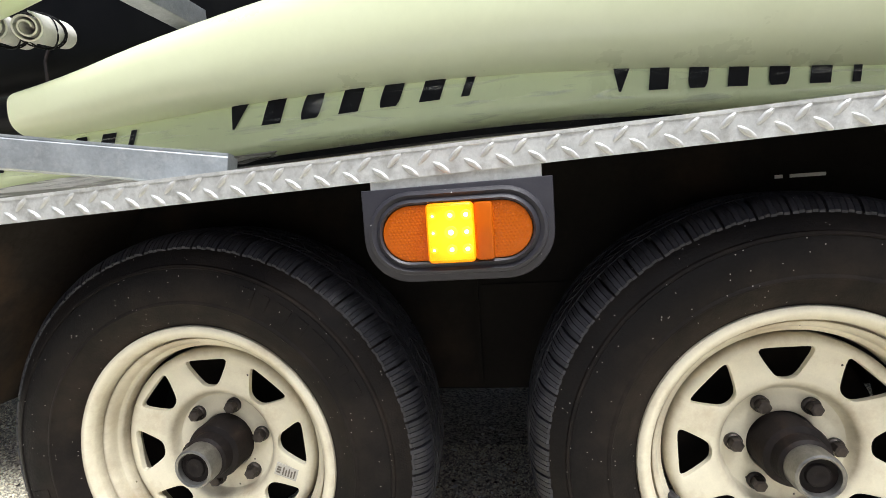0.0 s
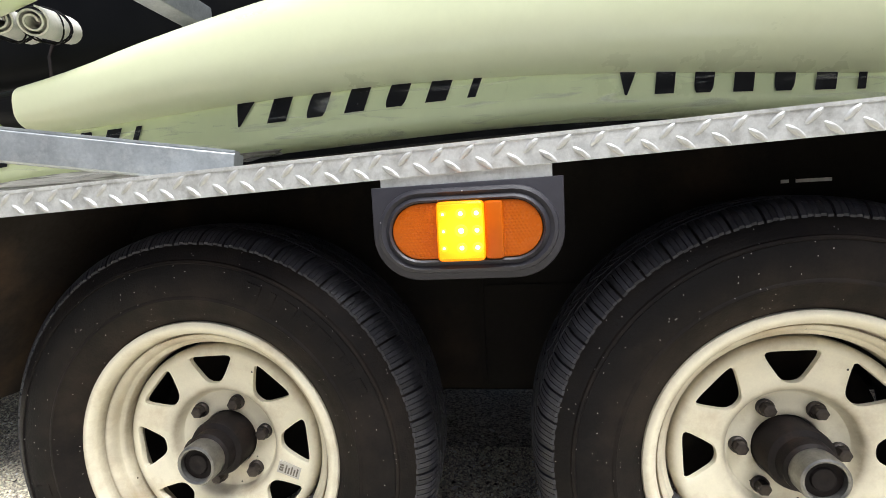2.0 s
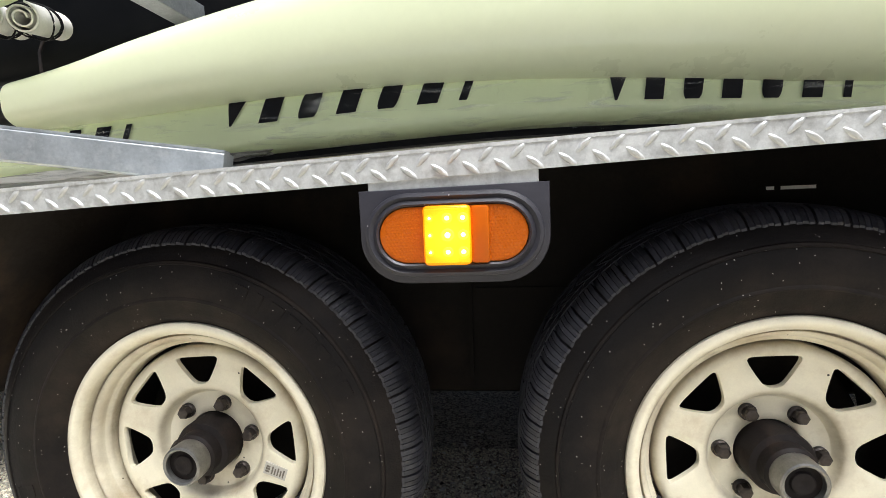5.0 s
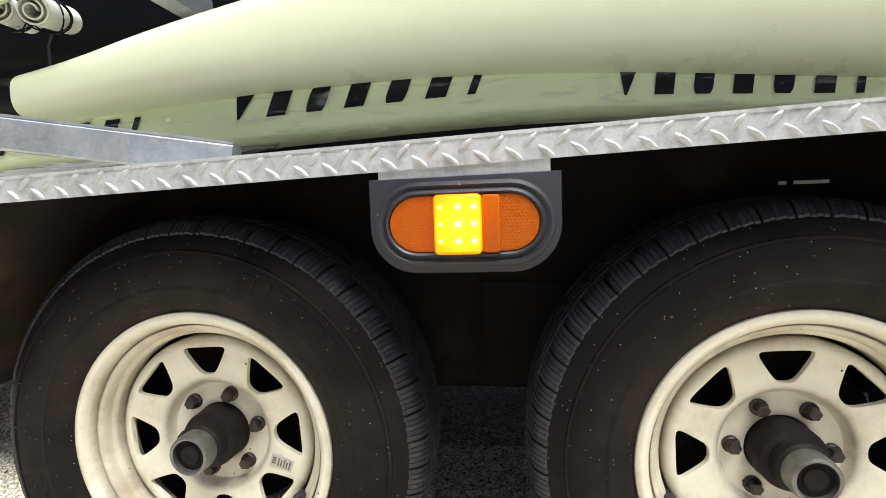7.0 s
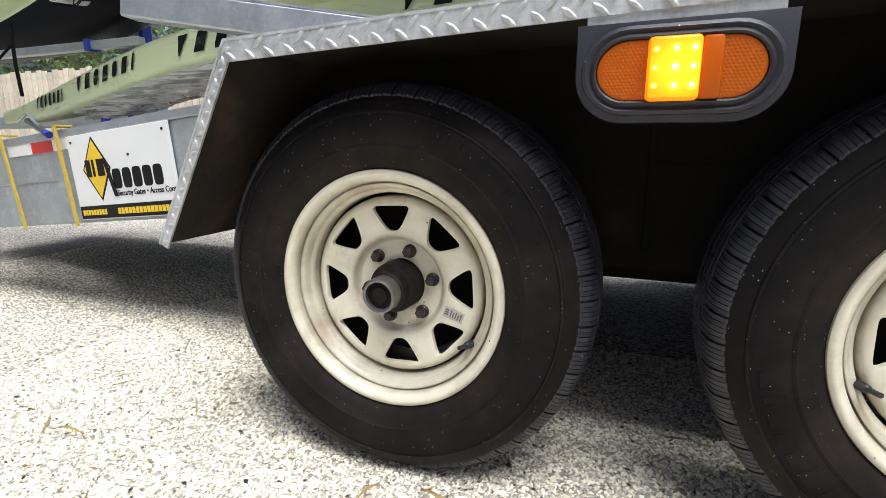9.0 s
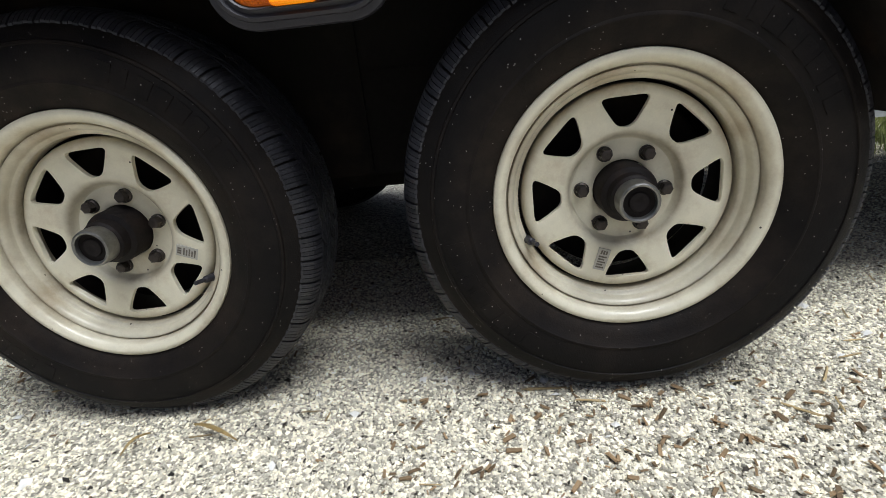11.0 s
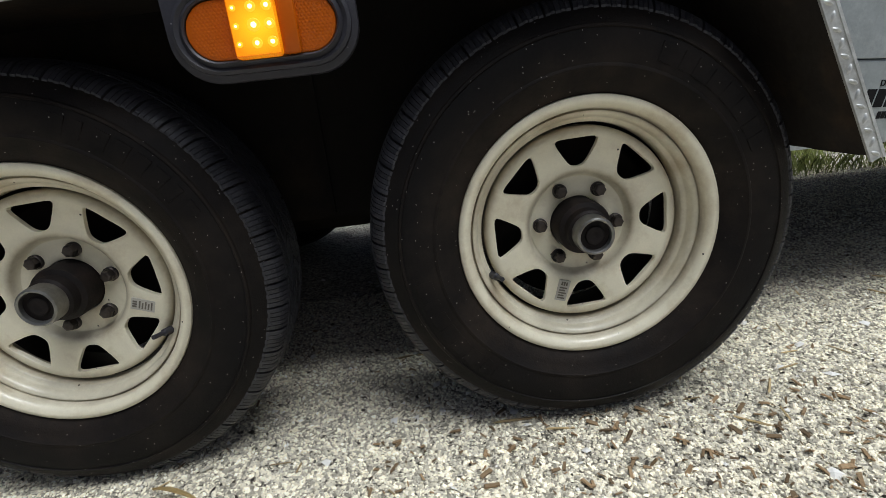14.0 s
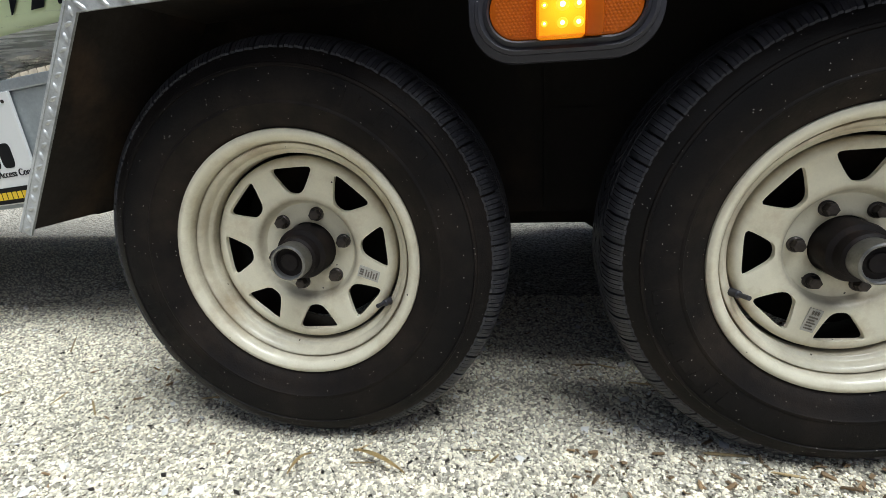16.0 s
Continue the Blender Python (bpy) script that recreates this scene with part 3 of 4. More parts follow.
def bent_sheet(line, thick, y0, y1):
    bm = bmesh.new()
    lower = []
    for i, (x, z) in enumerate(line):
        d0 = Vector(line[max(i, 1)]) - Vector(line[max(i, 1) - 1])
        d1 = Vector(line[min(i + 1, len(line) - 1)]) - Vector(line[min(i, len(line) - 2)])
        t = (d0.normalized() + d1.normalized()).normalized()
        n = Vector((t.y, -t.x)) * thick / max(0.5, (t.dot(d0.normalized())))
        lower.append((x + n.x, z + n.y))
    outline = list(line) + lower[::-1]
    return prism(outline, y0, y1), lower


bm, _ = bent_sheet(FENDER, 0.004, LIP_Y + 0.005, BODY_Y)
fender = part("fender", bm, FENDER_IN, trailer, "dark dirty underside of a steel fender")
LIP_WIDE = (0.019, 0.033, 0.019)


def lip_outline():
    """The fender's edge, turned down further along the top than along the legs."""
    line = [Vector(p) for p in FENDER]
    lows = []
    for i in range(3):
        d = (line[i + 1] - line[i]).normalized()
        off = Vector((d.y, -d.x)) * LIP_WIDE[i]
        lows.append((line[i] + off, line[i + 1] + off))
    meet = []
    for (p, p2), (q, q2) in zip(lows, lows[1:]):
        u, v = p2 - p, q2 - q
        k = ((q - p).x * v.y - (q - p).y * v.x) / (u.x * v.y - u.y * v.x)
        meet.append(p + u * k)
    return [tuple(p) for p in line] + [tuple(lows[2][1]), tuple(meet[1]), tuple(meet[0]), tuple(lows[0][0])]


bm = prism(lip_outline(), LIP_Y, LIP_Y + 0.0045)
lip = part("fender_lip", bm, PLATE, fender, "bright aluminium tread plate edge")
bm, _ = bent_sheet([(FENDER[0][0] - 0.004, FENDER[0][1] + 0.0), (FENDER[1][0] - 0.003, FENDER[1][1] + 0.0040), (FENDER[2][0] + 0.003, FENDER[2][1] + 0.0040), (FENDER[3][0] + 0.004, FENDER[3][1])], 0.0045, LIP_Y - 0.0012, BODY_Y)
part("fender_top", bm, PLATE, fender, "bright aluminium tread plate top")
# raised bars of the tread plate, alternating in slant
def tread_bar_mesh():
    bm = bmesh.new()
    top = []
    for r, y in ((1.0, 0.0), (0.55, -0.0026)):
        top.append([bm.verts.new((0.0135 * r * math.cos(a), y, 0.0040 * r * math.sin(a))) for a in [2 * math.pi * i / 12 for i in range(12)]])
    for i in range(12):
        j = (i + 1) % 12
        bm.faces.new((top[0][i], top[0][j], top[1][j], top[1][i]))
    bm.faces.new(top[1])
    bmesh.ops.recalc_face_normals(bm, faces=bm.faces)
    return bm


first = part("tread_bar", tread_bar_mesh(), PLATE, fender, smooth=True)
bar_mesh = first.data
bpy.data.objects.remove(first)
for i in range(3):
    a, b = Vector(FENDER[i]), Vector(FENDER[i + 1])
    d = (b - a); length = d.length; d.normalize()
    nrm = Vector((d.y, -d.x))
    steps = int(length / 0.0195)
    for k in range(steps):
        s = (k + 0.5) / steps * length
        row = k % 2
        p = a + d * s + nrm * ((0.0085 if row else 0.0245) if i == 1 else 0.0095)
        ang = math.atan2(d.y, d.x) + radians(-38 if row == 0 else 42)
        o = new("tread_bar", bar_mesh); o.parent = fender
        o.location = (p.x, LIP_Y, p.y)
        o.rotation_euler = (0, -ang, 0)
        if i != 1:
            o.scale = (0.6, 1, 0.8)
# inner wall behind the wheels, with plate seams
# Same sheet as the side panels, with the well's shade in its colour.
inner = part("wheel_well_wall", prism([(-0.966, 0.40), (-0.966, 0.447), (-0.765, 0.8055), (0.613, 0.8555), (0.800, 0.460), (0.800, 0.40)], BODY_Y - 0.006, BODY_Y), UNDER, trailer, "dirty steel wall behind the wheels, shade in its colour")
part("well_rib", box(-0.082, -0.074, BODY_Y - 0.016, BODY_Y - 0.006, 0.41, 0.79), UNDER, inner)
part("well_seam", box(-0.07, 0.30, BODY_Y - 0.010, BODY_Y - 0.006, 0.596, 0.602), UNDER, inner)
for outline in ([(-0.93, 0.425), (-0.78, 0.415), (-0.78, 0.440), (-0.93, 0.440)], [(0.70, 0.436), (0.99, 0.432), (0.80, 0.482), (0.70, 0.482)]):
    part("mud_flange", prism(outline, 0.86, BODY_Y - 0.008), GALV, trailer)

# Daylight through a gap in the wall, put in as two white strips.
for x0, x1 in ((0.452, 0.464), (0.476, 0.532)):
    part("well_slot", box(x0, x1, BODY_Y - 0.0085, BODY_Y - 0.006, 0.766, 0.772), FOAM, inner, "pale strip standing in for daylight through a slot")

# side marker lamp on its bracket
lamp_x, lamp_z = -0.074, 0.7045
bracket = part("lamp_bracket", box(-0.180, 0.038, LIP_Y + 0.003, LIP_Y + 0.0095, 0.775, 0.826, 0.0015), PLATE, trailer, "bare metal lamp bracket")
r = 0.062
shell = [(-0.197, 0.766), (-0.197, 0.638 + r)] + [(-0.197 + r - r * math.cos(t), 0.638 + r - r * math.sin(t)) for t in np.linspace(0, math.pi / 2, 10)[1:]] + \
        [(0.049 - r + r * math.sin(t), 0.638 + r - r * math.cos(t)) for t in np.linspace(0, math.pi / 2, 10)] + [(0.049, 0.769)]
lamp = part("marker_lamp", prism(shell, 0.634, 0.648, 0.003), BLACK, trailer, "black plastic marker lamp housing", smooth=True)
o1, o2, o3 = stadium(lamp_x, lamp_z, 0.116, 0.057), stadium(lamp_x, lamp_z, 0.110, 0.051), stadium(lamp_x, lamp_z, 0.0965, 0.0385)
bm = loft([[(x, y, z) for x, z in o] for o, y in ((o1, 0.635), (stadium(lamp_x, lamp_z, 0.1145, 0.0555), 0.629), (o2, 0.627), (stadium(lamp_x, lamp_z, 0.1045, 0.0465), 0.630), (stadium(lamp_x, lamp_z, 0.099, 0.041), 0.624), (o3, 0.6265), (o3, 0.634))], caps=False)
part("bezel", bm, BLACK, lamp, "raised black rubber bezel", smooth=True)
part("reflector", prism(stadium(lamp_x, lamp_z, 0.0955, 0.0375), 0.6275, 0.6345, 0.002), AMBER, lamp, "amber ribbed reflector", smooth=True)
# prism ribs of the two reflectors
bm = bmesh.new()
for i in range(-18, 19):
    for j in range(-8, 9):
        x, z = lamp_x + i * 0.0048 + (j % 2) * 0.0024, lamp_z + j * 0.0042
        dx = max(0, abs(x - lamp_x) - 0.058)
        if math.hypot(dx, z - lamp_z) > 0.034 or -0.040 < x - lamp_x < 0.046:
            continue
        c = bm.verts.new((x, 0.6269, z))
        ring = [bm.verts.new((x + 0.0024 * math.cos(a), 0.6275, z + 0.0024 * math.sin(a))) for a in [math.pi / 3 * q for q in range(6)]]
        for q in range(6):
            bm.faces.new((c, ring[q], ring[(q + 1) % 6]))
part("reflector_texture", bm, AMBER, lamp)["kind"] = "stuff"
part("lens", box(lamp_x - 0.036, lamp_x + 0.024, 0.612, 0.629, lamp_z - 0.0400, lamp_z + 0.0385, 0.006, segments=3), LENS, lamp, "lit amber lens", smooth=True)
part("dark_lens", box(lamp_x + 0.024, lamp_x + 0.047, 0.6175, 0.629, lamp_z - 0.0385, lamp_z + 0.037, 0.004), AMBER, lamp, smooth=True)
part("light_cell", box(lamp_x - 0.033, lamp_x + 0.0225, 0.6100, 0.6121, lamp_z - 0.036, lamp_z + 0.0345, 0.0008), GLOW, lamp, "bright yellow lit cell")
for i in range(3):
    for j in range(3):
        at = (lamp_x + (-0.0265, -0.0045, 0.0150)[i], 0.0, lamp_z + (j - 1) * 0.0220)
        size = 0.6 if i == 0 else 1.25 if (i, j) == (1, 1) else 1.0
        o = part("diode_halo", lathe([(0.0068 * size, 0.6101), (0.0060 * size, 0.6092), (0.0, 0.6088)], 18), HALO, lamp)
        o.location = at
        o = part("diode", lathe([(0.0030 * size, 0.6092), (0.0025 * size, 0.6080), (0.0, 0.6076)], 14), LED, lamp)
        o.location = at

lamp.scale = (0.98, 1.0, 0.94)
lamp.location = (-0.070 - lamp_x * 0.98, -0.035, 0.727 - lamp_z * 0.94)

# galvanised side sheets of the body
def side_panel(x0, x1, z0, z1):
    bm = box(x0, x1, BODY_Y, BODY_Y + 0.05, z0, z1, 0.003)
    return bm


left = part("side_panel", side_panel(-3.6, -0.62, 0.425, 0.690), PANEL, trailer, "grey galvanised side panel")
part("panel_seam", box(-3.6, -1.70, BODY_Y - 0.003, BODY_Y, 0.566, 0.570), GALV, left)
part("top_rail", box(-3.6, -0.62, BODY_Y - 0.006, BODY_Y + 0.06, 0.690, 0.716, 0.003), GALV, left)
right = part("side_panel", side_panel(0.80, 3.4, 0.425, 0.594), PANEL, trailer, "grey galvanised side panel with black print")
part("upper_sheet", box(0.66, 3.4, BODY_Y - 0.003, BODY_Y + 0.05, 0.598, 0.84, 0.002), PANEL, right)
for x in (0.99, 1.14, 1.42, 1.75):
    part("spot_weld", box(x - 0.018, x + 0.018, BODY_Y - 0.005, BODY_Y, 0.590, 0.602, 0.002), GALV, right)
pan = bmesh.new()
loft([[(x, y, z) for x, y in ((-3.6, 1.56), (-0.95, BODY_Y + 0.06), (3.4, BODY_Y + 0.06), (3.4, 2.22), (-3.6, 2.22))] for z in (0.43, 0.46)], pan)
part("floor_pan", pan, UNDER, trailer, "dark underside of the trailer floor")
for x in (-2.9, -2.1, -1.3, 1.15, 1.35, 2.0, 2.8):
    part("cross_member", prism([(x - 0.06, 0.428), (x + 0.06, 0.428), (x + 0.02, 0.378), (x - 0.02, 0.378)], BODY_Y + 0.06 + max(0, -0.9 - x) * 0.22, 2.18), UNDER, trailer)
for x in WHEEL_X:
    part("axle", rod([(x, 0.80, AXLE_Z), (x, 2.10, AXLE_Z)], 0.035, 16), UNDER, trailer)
# Rails added, not known on the trailer, to hold sky light out below it.
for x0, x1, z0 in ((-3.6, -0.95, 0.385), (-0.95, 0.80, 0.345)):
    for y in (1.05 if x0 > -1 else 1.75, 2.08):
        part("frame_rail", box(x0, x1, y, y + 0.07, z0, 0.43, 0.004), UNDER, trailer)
# Unseen far side, added to keep light from the ground below the trailer.
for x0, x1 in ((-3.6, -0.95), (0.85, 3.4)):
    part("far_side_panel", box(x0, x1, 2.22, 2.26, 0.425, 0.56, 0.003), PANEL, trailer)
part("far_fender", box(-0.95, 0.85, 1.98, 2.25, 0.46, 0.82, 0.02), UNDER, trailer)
for x in WHEEL_X:
    o = part("far_tyre", lathe([(0.21, 0.0), (0.29, -0.02), (0.355, 0.02), (0.371, 0.06), (0.371, 0.18), (0.355, 0.22), (0.29, 0.25), (0.21, 0.23), (0.05, 0.2), (0.05, 0.05)], 48, closed=True), RUBBER, trailer)
    o.location = (x, 2.12, AXLE_Z)

# loading arm laid over the fender
arm_a, arm_b = Vector((-1.205, 0.795, 0.950)), Vector((-0.575, 0.954, 0.855))
d = (arm_b - arm_a).normalized()
side = Vector((0, 0, 1)).cross(d).normalized(); up = d.cross(side)
bm = bmesh.new()
secs = []
for p, hw in ((arm_b, 0.032), (arm_a, 0.032), (arm_a, 0.0275), (arm_a + d * 0.25, 0.0275)):
    c = 0.004
    secs.append([p + side * sx + up * sz for sx, sz in ((-hw, -hw + c), (-hw, hw - c), (-hw + c, hw), (hw - c, hw), (hw, hw - c), (hw, -hw + c), (hw - c, -hw), (-hw + c, -hw))])
loft(secs, bm)
flange = bmesh.new()
loft([[p + side * sx + up * sz for sx, sz in ((-0.030, 0.032), (-0.030, 0.037), (0.006, 0.037), (0.006, 0.032))] for p in (arm_a + d * 0.012, arm_b)], flange)
part("arm_flange", flange, GALV, trailer, "flat bar welded along the tube")
part("loading_arm", bm, GALV, trailer, "open-ended square galvanised steel tube")

# ---- racing shells ----
def station(table, x):
    xs = [s[0] for s in table]
    return [float(np.interp(x, xs, [s[k] for s in table])) for k in range(1, len(table[0]))]


def smooth_station(table, x, w=0.22):
    return [sum(v) / 5 for v in zip(*[station(table, x + w * (k - 2) / 2) for k in range(5)])]


def hull_section(x, table, n, count=40):
    """y of the near side, y of the far side, bottom and top."""
    y0, y1, z0, z1 = smooth_station(table, x)
    cy, cz, b, h = (y0 + y1) / 2, (z0 + z1) / 2, (y1 - y0) / 2, (z1 - z0) / 2
    out = []
    for i in range(count):
        a = 2 * math.pi * i / count
        ca, sa = math.cos(a), math.sin(a)
        out.append((x, cy - b * math.copysign(abs(ca) ** (2 / n), ca), cz + h * math.copysign(abs(sa) ** (2 / n), sa)))
    return out


def hull_front(x, z, table, n):
    y0, y1, z0, z1 = smooth_station(table, x)
    cy, cz, b, h = (y0 + y1) / 2, (z0 + z1) / 2, (y1 - y0) / 2, (z1 - z0) / 2
    q = min(0.999, abs((z - cz) / h))
    return cy - b * (1 - q ** n) ** (1 / n)


LOW_N = 4.5
LOWER = [(-2.62, 1.29, 1.31, 0.715, 0.755), (-2.40, 1.26, 1.34, 0.722, 0.815), (-2.1, 1.235, 1.37, 0.760, 0.890), (-1.80, 1.22, 1.40, 0.824, 0.965), (-1.5, 1.208, 1.44, 0.884, 1.025),
         (-0.78, 1.195, 1.50, 0.906, 1.082), (-0.44, 1.195, 1.52, 0.922, 1.094), (-0.10, 1.195, 1.52, 0.939, 1.10), (0.15, 1.195, 1.52, 0.942, 1.10), (0.45, 1.195, 1.52, 0.929, 1.09), (0.75, 1.195, 1.52, 0.908, 1.07), (2.4, 1.195, 1.52, 0.84, 0.99)]
UPPER = [(-1.29, 1.135, 1.33, 1.006, 1.120), (-1.17, 1.120, 1.36, 1.014, 1.162), (-0.83, 1.108, 1.40, 1.035, 1.245), (-0.55, 1.10, 1.43, 1.051, 1.297), (-0.13, 1.090, 1.47, 1.056, 1.365),
         (0.25, 1.085, 1.49, 1.036, 1.405), (0.70, 1.08, 1.52, 0.988, 1.43), (2.4, 1.08, 1.52, 0.88, 1.40)]
xs_low = list(np.linspace(-2.62, 2.4, 60))
lower_shell = thing("racing_shell", "pale green racing shell wrapped in clear film on the trailer", "boat", group="racing shells")
part("hull", loft([hull_section(x, LOWER, LOW_N) for x in xs_low]), HULL, lower_shell, smooth=True)
# black gunwale strip under the hull side
part("gunwale", loft([[(x, yy, zz) for yy, zz in ((s[0] + 0.05, s[2] - 0.012), (s[0] + 0.05, s[2] + 0.028), (s[0] + 0.10, s[2] + 0.028), (s[0] + 0.10, s[2] - 0.012))] for x in np.linspace(-1.0, 2.4, 30) for s in [smooth_station(LOWER, x)]]), CARBON, lower_shell, "black gunwale")
xs_up = list(np.linspace(-1.29, 2.4, 50))
upper_shell = thing("racing_shell", "glossy ivory racing shell lying above the wrapped one", "boat", group="racing shells")
part("hull", loft([hull_section(x, UPPER, 2.9, 64) for x in xs_up]), HULL_B, upper_shell, smooth=True)


strip = []
for x in xs_up:
    y0, y1, z0, z1 = smooth_station(UPPER, x)
    yc = (y0 + y1) / 2 - (y1 - y0) * 0.12
    strip.append([(x, yc - 0.006, z1 - 0.010), (x, yc - 0.006, z1 + 0.0015), (x, yc + 0.010, z1 + 0.0025), (x, yc + 0.010, z1 - 0.010)])
part("edge_strip", loft(strip), WHITE, upper_shell, "thin white edge strip")
part("end_cap", loft([[(xx, y, z) for _, y, z in hull_section(-1.29, [(a, b + g, c - g, d + g, e - g) for a, b, c, d, e in UPPER], 2.9, 56)] for xx, g in ((-1.289, 0.004), (-1.36, 0.010))]), CARBON, upper_shell, "dark end cap")


def mark(x0, x1, rise, tall, slant, taper_low, parent, table=LOWER, n=LOW_N, round_off=0.0):
    """A plain black shape laid on the hull; no letter."""
    bm = bmesh.new()
    nx, nz = 3, 8
    grid = []
    for j in range(nz + 1):
        v = j / nz
        row = []
        inset = taper_low * (1 - v) + round_off * abs(2 * v - 1) ** 4
        for i in range(nx + 1):
            x = x0 + inset + (x1 - x0 - 2 * inset) * i / nx + slant * v
            z = smooth_station(table, x)[2] + rise + tall * v
            row.append(bm.verts.new((x, hull_front(x, z, table, n) - 0.0042, z)))
        grid.append(row)
    for a, b in zip(grid, grid[1:]):
        for i in range(nx):
            bm.faces.new((a[i], a[i + 1], b[i + 1], b[i]))
    return part("printed_mark", bm, INK, parent, "plain black printed mark")


def mark_row(x0, rise, tall, width, slant, parent):
    unit = width / 6.6
    for k in range(7):
        a = x0 + k * unit
        w = unit * (0.50 if k < 6 else 0.20)
        mark(a, a + w, rise, tall, slant, unit * 0.22 if k == 0 else 0.0, parent, round_off=0.006 if k in (2, 4) else 0)


for x0, width, rise, tall, slant in ((-2.36, 0.20, 0.045, 0.045, 0.010), (-2.08, 0.352, 0.058, 0.052, 0.014), (-1.547, 0.58, 0.050, 0.061, 0.026), (-0.726, 0.678, 0.076, 0.063, 0.026), (0.235, 0.55, 0.052, 0.062, 0.006), (1.05, 0.55, 0.045, 0.062, 0.006)):
    mark_row(x0, rise, tall, width, slant, lower_shell)

# clear film round the wrapped hull, sagging below it
secs = []
for i, x in enumerate(np.linspace(-2.35, 2.35, 90)):
    ring = hull_section(x, LOWER, LOW_N, 56)
    y0, y1, z0, z1 = smooth_station(LOWER, x)
    sag = 0.008 + 0.02 * max(0.0, min(1.0, (-0.9 - x) / 0.35)) * (0.75 + 0.25 * math.sin(5 * x)) * max(0.0, min(1.0, (x + 2.35) / 0.4))
    pts = []
    for k, (px, py, pz) in enumerate(ring):
        dy, dz = py - (y0 + y1) / 2, pz - (z0 + z1) / 2
        f = 0.0062 + 0.0010 * math.sin(x * 37 + k)
        ln = math.hypot(dy, dz)
        q = max(0, -dz / (z1 - z0) * 2 - 0.55)
        pts.append((px, py + dy / ln * f, pz + dz / ln * f - sag * q + 0.004 * q * math.sin(x * 60 + k * 1.7)))
    secs.append(pts)
part("film_wrap", loft(secs, caps=False), FILM, lower_shell, "clear wrinkled stretch film", smooth=True)
# loose film hanging below the bow
secs = []
for i, x in enumerate(np.linspace(-2.15, -0.60, 110)):
    y0, y1, z0, z1 = smooth_station(LOWER, x)
    u = i / 109
    drop = 0.085 * math.sin(math.pi * min(1.0, 0.05 + u * 0.95)) ** 0.7 * (1 + 0.12 * math.sin(x * 9)) + 0.004
    row = []
    for k in range(17):
        v = k / 16
        wave = 0.006 * math.sin(x * 26 + 14 * v + 2 * math.sin(5 * x)) + 0.004 * math.sin(x * 71 - 9 * v)
        row.append((x, y0 + 0.012 + (y1 - y0 - 0.03) * v + wave * math.sin(math.pi * v), z0 + 0.012 - drop * math.sin(math.pi * v) ** 0.8 + wave * math.sin(math.pi * v)))
    secs.append(row)
bm = bmesh.new()
grid = [[bm.verts.new(p) for p in r] for r in secs]
for a, b in zip(grid, grid[1:]):
    for k in range(16):
        bm.faces.new((a[k], a[k + 1], b[k + 1], b[k]))
part("film_skirt", bm, SAGGING, lower_shell, "loose wrinkled clear film hanging down", smooth=True)

# black open shells above, the rack that carries them, rolls of foam
DARK = [(-5.2, 1.78, 1.95, 1.08, 1.20), (-3.06, 1.74, 2.0, 1.125, 1.50), (-2.7, 1.73, 2.0, 1.170, 1.62), (-2.24, 1.72, 2.0, 1.310, 1.75), (-1.9, 1.72, 2.0, 1.325, 1.8), (2.4, 1.72, 2.0, 1.33, 1.8)]
dark_shell = thing("racing_shell", "black-decked racing shell carried upside down on the upper rack", "boat", group="racing shells")
part("deck", loft([hull_section(x, DARK, 3.6) for x in np.linspace(-5.2, 2.4, 40)]), CARBON, dark_shell, smooth=True)
for x in (-1.72, -1.08):
    part("deck_stay", rod([(x, 1.725, 1.50), (x - 0.02, 1.70, 1.40), (x - 0.01, 1.69, 1.28)], 0.006, 8), HUB, dark_shell)
PALE = [(-4.2, 1.12, 1.16, 0.86, 0.92), (-3.6, 1.10, 1.20, 0.90, 1.10), (-2.4, 1.05, 1.24, 1.065, 1.42), (-2.02, 1.04, 1.24, 1.180, 1.50), (-1.75, 1.03, 1.25, 1.240, 1.56), (-1.43, 1.02, 1.25, 1.300, 1.62), (-1.28, 1.02, 1.25, 1.345, 1.66), (-1.0, 1.02, 1.25, 1.43, 1.70)]
pale_shell = thing("racing_shell", "pale green racing shell with a brown gunwale on the rack", "boat", group="racing shells")
part("hull", loft([hull_section(x, PALE, 3.0) for x in np.linspace(-4.2, -1.0, 30)]), HULL, pale_shell, smooth=True)
part("gunwale", loft([[(x, yy, zz) for yy, zz in ((s[0] + 0.02, s[2] - 0.004), (s[0] + 0.02, s[2] + 0.012), (s[0] + 0.05, s[2] + 0.012), (s[0] + 0.05, s[2] - 0.004))] for x in np.linspace(-4.0, -1.01, 20) for s in [smooth_station(PALE, x)]]), WOOD, pale_shell, "brown wooden gunwale")
part("rack_tube", box(-1.15, -1.07, 1.26, 1.74, 1.44, 1.52, 0.004), GALV, trailer)
part("rack_tube", box(-4.2, -2.16, 1.58, 1.62, 1.062, 1.098, 0.003), GALV, trailer)
part("rack_tube", box(-4.2, -1.6, 1.62, 1.69, 0.72, 0.78, 0.004), GALV, trailer)
for x, y in ((-2.868, 2.10), (-2.752, 2.10), (-2.19, 1.66)):
    part("rack_post", box(x - 0.034, x + 0.034, y - 0.034, y + 0.034, 0.46, 0.86 if x > -2.5 else 1.95, 0.004), GALV, trailer, "upright square galvanised post")
